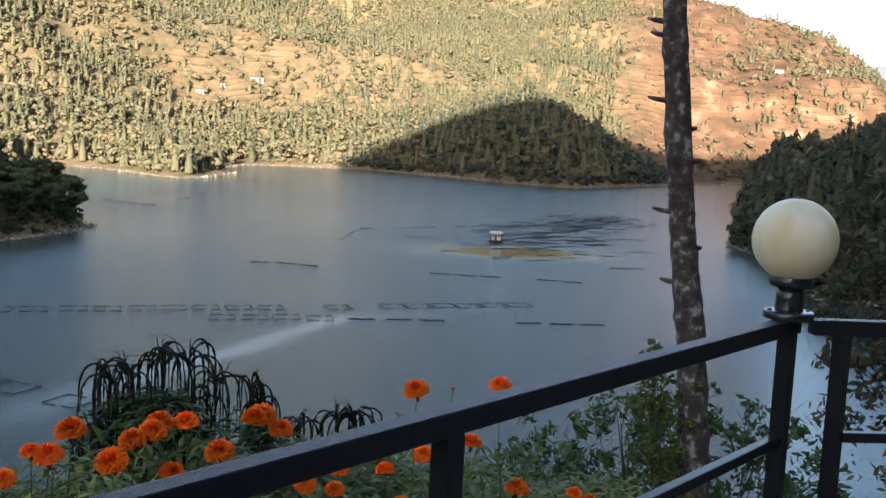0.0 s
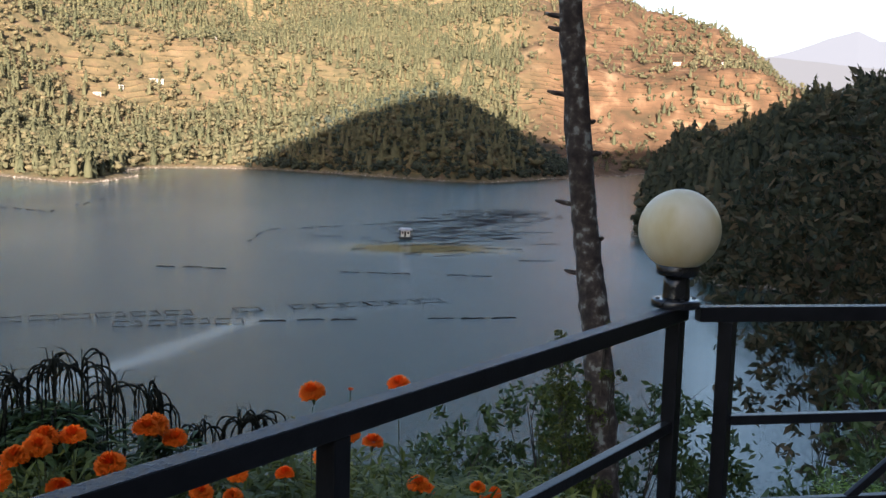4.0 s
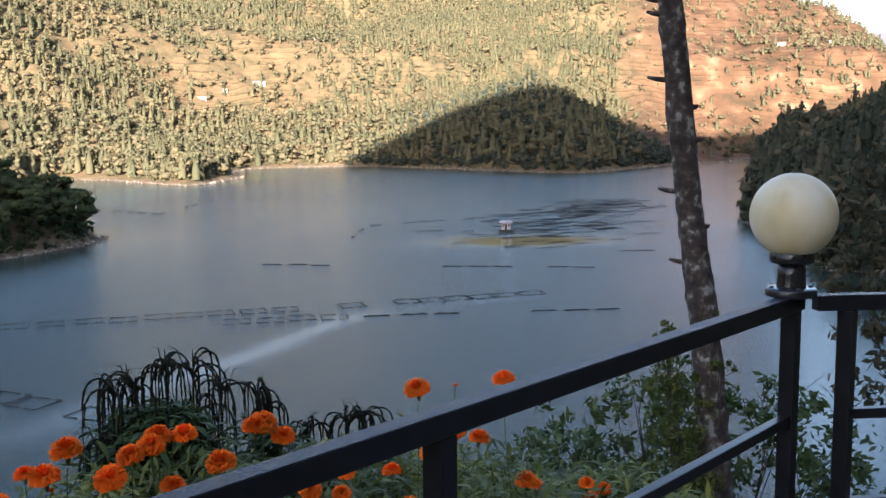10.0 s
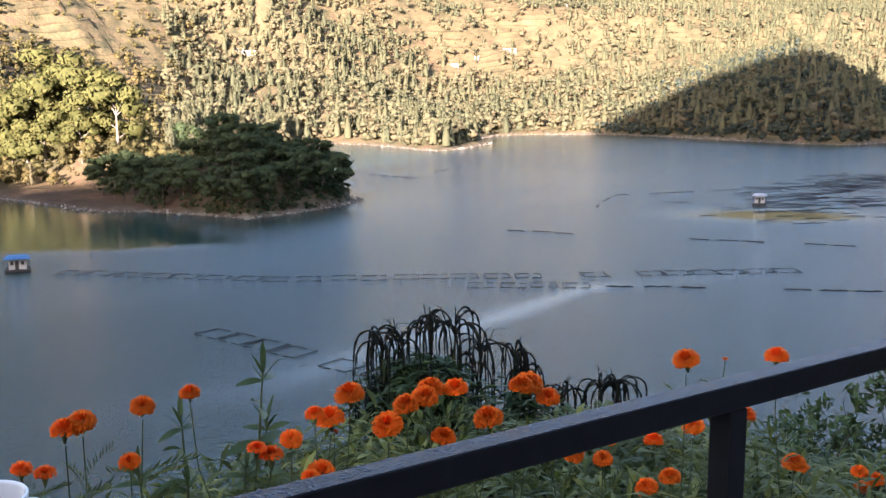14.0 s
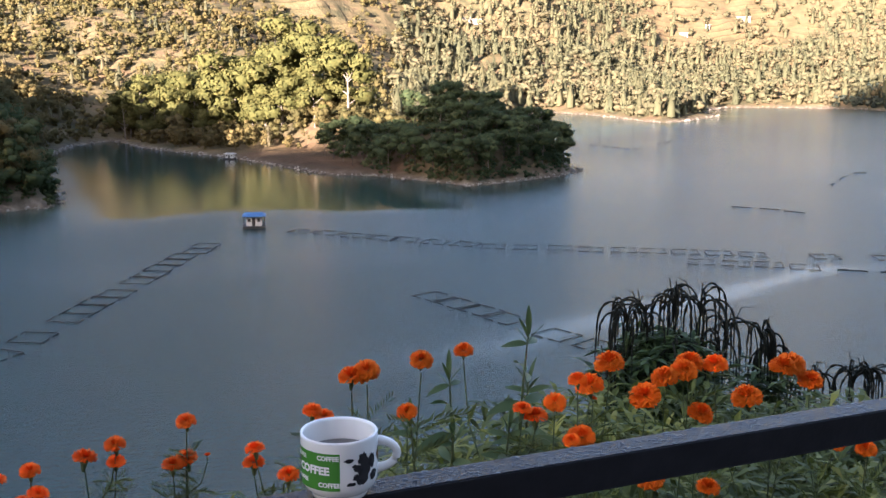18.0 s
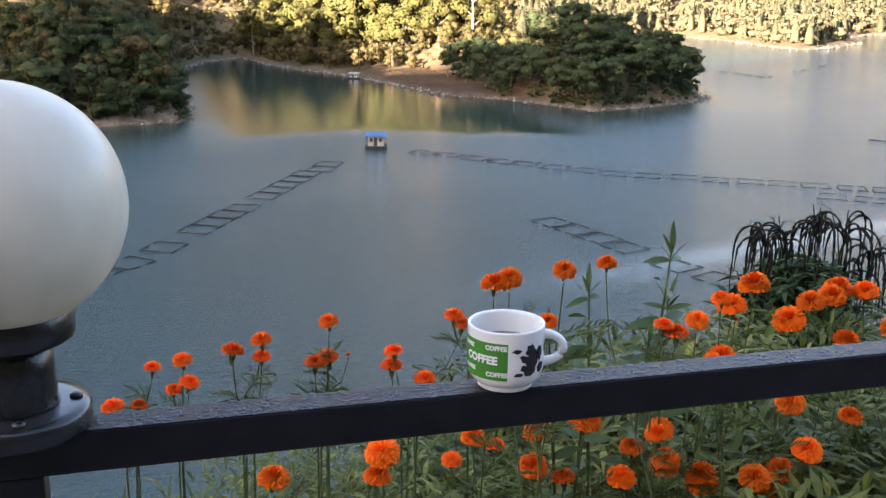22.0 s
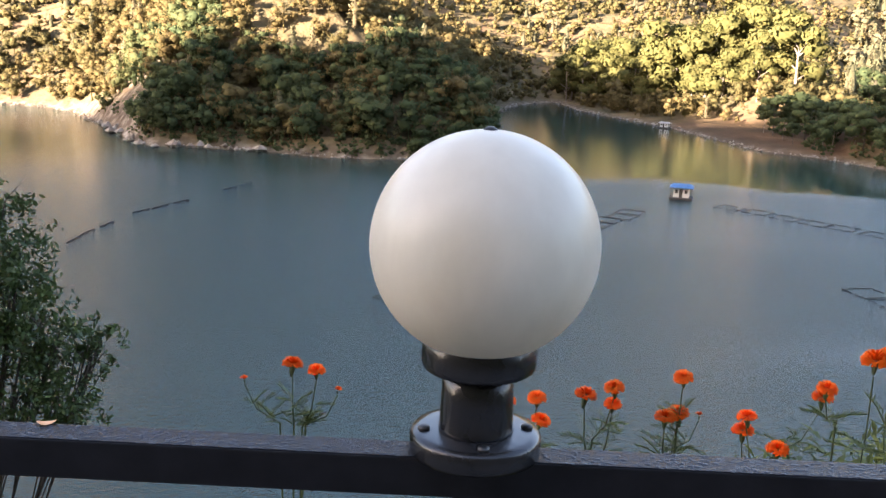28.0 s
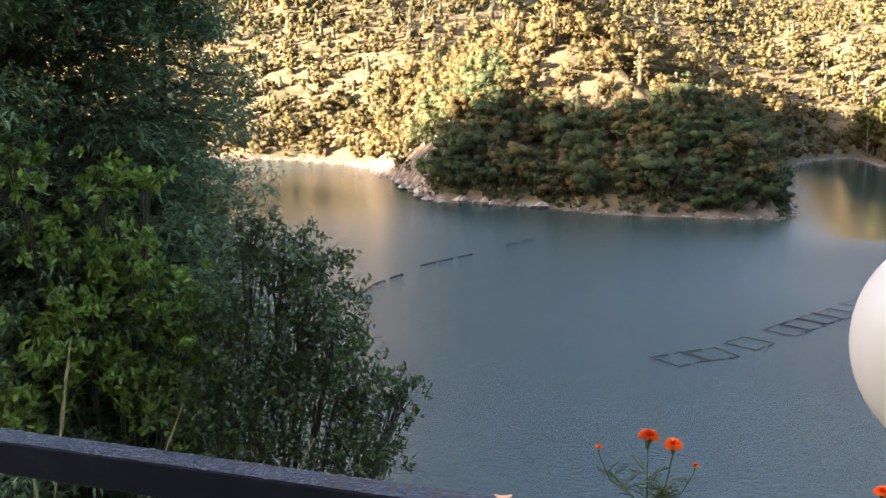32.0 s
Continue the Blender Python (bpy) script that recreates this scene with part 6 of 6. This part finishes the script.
for nm, a, b in (("beam", (-2.3, 0, 0.08), (2.3, 0, 0.08)), ("float", (-1.6, 0.5, 0.1), (-0.6, 0.5, 0.1)), ("float", (0.9, 0.45, 0.1), (1.8, 0.45, 0.1))):
    part(nm, bar(bmesh.new(), a, b, 0.16, 0.14, 0.03), M_FLOAT, row_float)
first_cage = {"cage": True, "row": True}


def moor(thing_root, key, line, spacing, skip, across=1.0):
    """Copies of a cage or float row set along a line on the water, with gaps."""
    line = [Vector((*p, WATER)) for p in line]
    for a, b in zip(line, line[1:]):
        n = max(1, int((b - a).length / spacing))
        d = (b - a).normalized()
        for k in range(n):
            if gc.uniform(0, 1) < skip:
                continue
            c = a + (b - a) * (k + 0.5) / n + Vector((gc.normal(0, .25), gc.normal(0, .25), gc.normal(0, .02)))
            m = Matrix.Translation(c) @ Matrix.Rotation(math.atan2(d.y, d.x) + gc.normal(0, 0.03), 4, 'Z') @ Matrix.Diagonal((1, across, 1, 1))
            if first_cage[key]:
                thing_root.matrix_world = m
                first_cage[key] = False
            else:
                copy_thing(thing_root, m)


moor(cage, "cage", [(-9.5, 116), (-2, 124)], 4.9, 0.0)
moor(cage, "cage", [(-1, 126.5), (13, 151.5)], 4.75, 0.05)
moor(cage, "cage", [(14.5, 155), (31.5, 185.5)], 4.75, 0.05)
moor(cage, "cage", [(49, 195), (77, 166), (121, 139)], 5.2, 0.12)
moor(cage, "cage", [(127, 136), (163, 115)], 5.0, 0.05)
moor(cage, "cage", [(104, 140), (121, 127)], 5.0, 0.1)
moor(cage, "cage", [(53, 133), (59, 113)], 4.9, 0.1)
moor(cage, "cage", [(59, 109), (63.5, 97)], 4.9, 0.0)
moor(row_float, "row", [(123, 125), (158, 94)], 5.2, 0.15)
moor(row_float, "row", [(147, 202), (167, 172), (200, 126)], 6.0, 0.4)
moor(row_float, "row", [(-42, 199), (-55, 161), (-57, 133)], 5.5, 0.35)
moor(row_float, "row", [(200, 211), (235, 238), (330, 215)], 6.5, 0.3)
moor(row_float, "row", [(214, 368), (219, 333), (278, 380)], 6.0, 0.2)
moor(row_float, "row", [(69, 243), (58, 205)], 6.0, 0.3)
moor(row_float, "row", [(246, 161), (254, 150)], 6.0, 0.1)


def weed_mats():
    """Thin floating nets and weed lines round the far hut."""
    VV, FF, off = [], [], 0
    for k in range(300):
        t = gc.uniform(0, 1) ** 0.8
        cx, cy = 212 + t * 165 + gc.normal(0, 10), 168 + t * 62 + gc.normal(0, 16 * (1 - 0.4 * t))
        if t < 0.25 and gc.uniform() < 0.5:
            continue
        ln, w = gc.uniform(1.0, 5.5), gc.uniform(0.10, 0.32)
        a = math.radians(-32) + gc.normal(0, 0.25)
        u, v = np.array([math.cos(a), math.sin(a), 0]) * ln, np.array([-math.sin(a), math.cos(a), 0]) * w
        c = np.array([cx, cy, WATER + 0.02])
        top = np.array([0, 0, 0.10])
        VV.append(np.array([c - u - v, c + u - v, c + u + v, c - u + v, c - u - v + top, c + u - v + top, c + u + v + top, c - u + v + top]))
        FF.append(np.array([[4, 5, 6, 7], [0, 1, 5, 4], [1, 2, 6, 5], [2, 3, 7, 6], [3, 0, 4, 7]]) + off)
        off += 8
    tagged(new("weed_lines", mesh_from("weed_lines", np.vstack(VV), np.vstack(FF), M_FLOAT)), "dark floating net lines and weed on the lake", "net lines", kind="stuff")


weed_mats()

# ---- huts on the water ----


def float_house(label, x, y, turn, w, d, h, roof_mat):
    root = thing("floating_hut", label, "hut", pose(x, y, WATER, 0, 0, turn))
    part("raft", box(bmesh.new(), (w * 1.15, d * 1.2, 0.45), pose(0, 0, 0.2), 0.06), M_DARKWOOD, root, "dark timber raft")
    for k in range(4):
        part("barrel", lathe(bmesh.new(), [(0, -d * .5), (0.28, -d * .5), (0.3, 0), (0.28, d * .5), (0, d * .5)], 10, pose(-w * .45 + k * w * .3, 0, 0.0, 90)), M_FLOAT, root)
    part("wall", box(bmesh.new(), (w * 0.8, 0.1, h), pose(0, -d * .38, 0.42 + h / 2), 0.01), M_HUTWALL, root, "white front wall")
    part("wall", box(bmesh.new(), (w * 0.8, 0.1, h), pose(0, d * .38, 0.42 + h / 2), 0.01), M_HUTWALL, root)
    part("wall", box(bmesh.new(), (0.1, d * 0.73, h), pose(-w * .36, 0, 0.42 + h / 2), 0.01), M_HUTWALL, root)
    part("wall", box(bmesh.new(), (0.1, d * 0.73, h), pose(w * .36, 0, 0.42 + h / 2), 0.01), M_HUTWALL, root)
    part("door", box(bmesh.new(), (w * 0.17, 0.04, h * 0.85), pose(-w * .02, -d * .38 - 0.06, 0.42 + h * .43), 0.005), M_DARKWOOD, root, "dark doorway")
    for sx in (-0.24, 0.24):
        part("window", box(bmesh.new(), (w * 0.14, 0.04, h * 0.35), pose(sx * w, -d * .38 - 0.06, 0.42 + h * .62), 0.005), M_DARKWOOD, root, "dark window")
    for sx in (-0.52, 0.52):
        for sy in (-0.52, 0.52):
            part("roof_post", bar(bmesh.new(), (sx * w, sy * d, 0.4), (sx * w, sy * d, 0.45 + h), 0.09, 0.09), M_DARKWOOD, root)
    bm = bmesh.new()
    z0, z1 = 0.45 + h, 0.45 + h + 0.32 * h
    ring = [bm.verts.new((sx * w * .60, sy * d * .62, z0)) for sx, sy in ((-1, -1), (1, -1), (1, 1), (-1, 1))]
    ridge = [bm.verts.new((-w * .42, 0, z1)), bm.verts.new((w * .42, 0, z1))]
    for fce in ((ring[0], ring[1], ridge[1], ridge[0]), (ring[2], ring[3], ridge[0], ridge[1]), (ring[1], ring[2], ridge[1]), (ring[3], ring[0], ridge[0]), ring[::-1]):
        bm.faces.new(fce)
    part("roof", bm, roof_mat, root, "bright blue roof sheeting" if roof_mat is M_BLUE else "grey roof sheeting")
    return root


float_house("small white floating hut with a bright blue roof", 43.2, 201.5, -14, 3.9, 3.4, 2.0, M_BLUE)
float_house("small grey floating hut among the net lines", 251.5, 193, -52, 3.6, 3.2, 2.1, M_TIN)
float_house("small white hut moored by the meadow shore", 66.5, 347, -30, 3.4, 2.4, 1.3, M_TIN)


# ---- houses on the hills ----
def on_slope(heading, lift, start=240.0):
    """Where the line of sight at this heading and elevation meets the hillside."""
    rr = np.arange(start, 1700, 2.0)
    x, y = rr * math.sin(radians(heading)), rr * math.cos(radians(heading))
    z = height(x, y)
    over = np.where((z > 1.4 + rr * math.tan(radians(lift))) & (rr > start))[0]
    i = over[0] if len(over) else len(rr) - 1
    return float(x[i]), float(y[i]), float(z[i]), float(rr[i])


def hill_house(label, heading, lift, width, depth, storeys, roof_mat, start=240.0):
    x, y, z, r = on_slope(heading, lift, start)
    root = thing("house", label, "house", pose(x, y, z - 0.4, 0, 0, -heading + gc.uniform(-15, 15)))
    h = 2.8 * storeys
    part("wall", box(bmesh.new(), (width, depth, h + 2.5), pose(0, 0, (h - 2.5) / 2), 0.05), M_WALL, root, "pale plastered walls")
    n = max(2, int(width / 3))
    for s in range(storeys):
        for k in range(n):
            part("window", box(bmesh.new(), (1.1, 0.12, 1.2), pose((k + 0.5) * width / n - width / 2, -depth / 2 - 0.03, 1.6 + 2.8 * s), 0.02), M_DARKWOOD, root)
    part("roof", box(bmesh.new(), (width * 1.08, depth * 1.12, 0.3), pose(0, 0, h + 0.15, 4, 0, 0), 0.05), roof_mat, root)
    return root


hill_house("long pale house on the terraced far hillside", 38.7, 2.2, 12, 5, 1, M_WALL, 560)
hill_house("white hillside house among terraces", 35.7, 1.35, 7, 5, 1, M_WALL, 560)
hill_house("small pale hillside house", 36.9, 1.75, 4, 4, 1, M_TIN, 560)
hill_house("white house on the pale hillside above the point", 24.5, 2.0, 8, 5, 1, M_WALL, 480)
hill_house("small white house beside its neighbour on the hillside", 23.9, 2.1, 7, 5, 1, M_WALL, 480)
hill_house("pale farmhouse on the reddish hill", 67.0, 3.9, 9, 6, 1, M_TIN, 700)
hill_house("pale farmhouse high on the reddish hill", 69.5, 4.0, 8, 6, 1, M_WALL, 700)
hill_house("white house high above the far woods", 42.0, 4.6, 8, 5, 1, M_WALL, 700)
hill_house("grey-roofed pavilion on the terraced slope", -15.8, 0.6, 7, 6, 1, M_TIN, 255)

# ---- rocks along the shores ----


def shore_rocks():
    gen = np.random.default_rng(55)
    V0 = np.array([[1, 0, 0], [0, 1, 0], [-1, 0, 0], [0, -1, 0], [0.2, 0.1, 1], [0, 0, -1.0]])
    F0 = np.array([[0, 1, 4], [1, 2, 4], [2, 3, 4], [3, 0, 4], [1, 0, 5], [2, 1, 5], [3, 2, 5], [0, 3, 5]])
    VV, FF, off = [], [], 0
    for (ax, ay), (bx, by) in zip(LAKE, np.roll(LAKE, -1, axis=0)):
        if ay < 60 and by < 60:
            continue
        n = int(math.hypot(bx - ax, by - ay) / (0.7 if math.hypot(ax, ay) < 420 else 2.2))
        for k in range(n):
            t = gen.uniform()
            s = gen.uniform(0.15, 0.7) * (1.3 if math.hypot(ax, ay) > 420 else 1.0) * (3.0 if -112 < ax < -70 and ay < 310 and gen.uniform() < .4 else 1.0)
            c = np.array([ax + (bx - ax) * t + gen.normal(0, 0.9), ay + (by - ay) * t + gen.normal(0, 0.9)])
            W = V0 * gen.uniform(0.5, 1.2, (6, 3)) * s * np.array([1, 1, 0.7])
            VV.append(W + np.array([c[0], c[1], WATER + 0.1 * s + gen.uniform(0, 0.7)]))
            FF.append(F0 + off)
            off += 6
    tagged(new("shore_rocks", mesh_from("shore_rocks", np.vstack(VV), np.vstack(FF), M_ROCK)), "pale stones along the waterline", "stones", kind="stuff")


shore_rocks()


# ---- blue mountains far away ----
def haze_glow_material(name, colour):
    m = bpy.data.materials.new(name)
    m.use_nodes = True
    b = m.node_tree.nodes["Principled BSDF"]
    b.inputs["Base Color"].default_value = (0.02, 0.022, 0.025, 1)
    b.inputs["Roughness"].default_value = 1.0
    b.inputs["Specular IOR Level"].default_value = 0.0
    # a flat glow stands in for the air haze over the ranges
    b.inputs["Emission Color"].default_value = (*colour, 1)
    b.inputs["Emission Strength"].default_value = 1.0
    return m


def far_range(label, r, mat, bearings, lifts, amp, seed):
    """A distant range: its skyline falls and rises with the bearing, roughened a little."""
    az = np.arange(55, 110, 0.1)
    x, y = r * np.sin(np.radians(az)), r * np.cos(np.radians(az))
    el = np.interp(az, bearings, lifts) + amp * fractal(az, az * 0, 2.5, seed, 5)
    V = np.vstack([np.column_stack([x, y, np.full(len(az), -60.0)]), np.column_stack([x * 1.06, y * 1.06, r * 1.06 * np.tan(np.radians(el))])])
    n = len(az)
    F = np.array([[i, i + 1, n + i + 1, n + i] for i in range(n - 1)])
    return tagged(new("backdrop", mesh_from("backdrop", V, F, mat, True)), label, "mountains", kind="structure")


far_range("pale grey mountains on the horizon", 4300, haze_glow_material("pale_haze_glow", (0.118, 0.116, 0.118)), [55, 70, 71.9, 73.5, 74.8, 76.0, 77.1, 78.3, 79.6, 84, 95, 110], [2, 4.3, 4.5, 5.0, 5.4, 5.75, 5.25, 5.2, 5.35, 4.5, 4.6, 3], 0.10, 3)
far_range("nearer hazy grey ridge", 3300, haze_glow_material("grey_haze_glow", (0.096, 0.090, 0.086)), [55, 70, 71.8, 74.5, 77, 80, 90, 110], [2, 4.3, 4.4, 4.15, 3.9, 3.5, 2.6, 2.4], 0.10, 8)
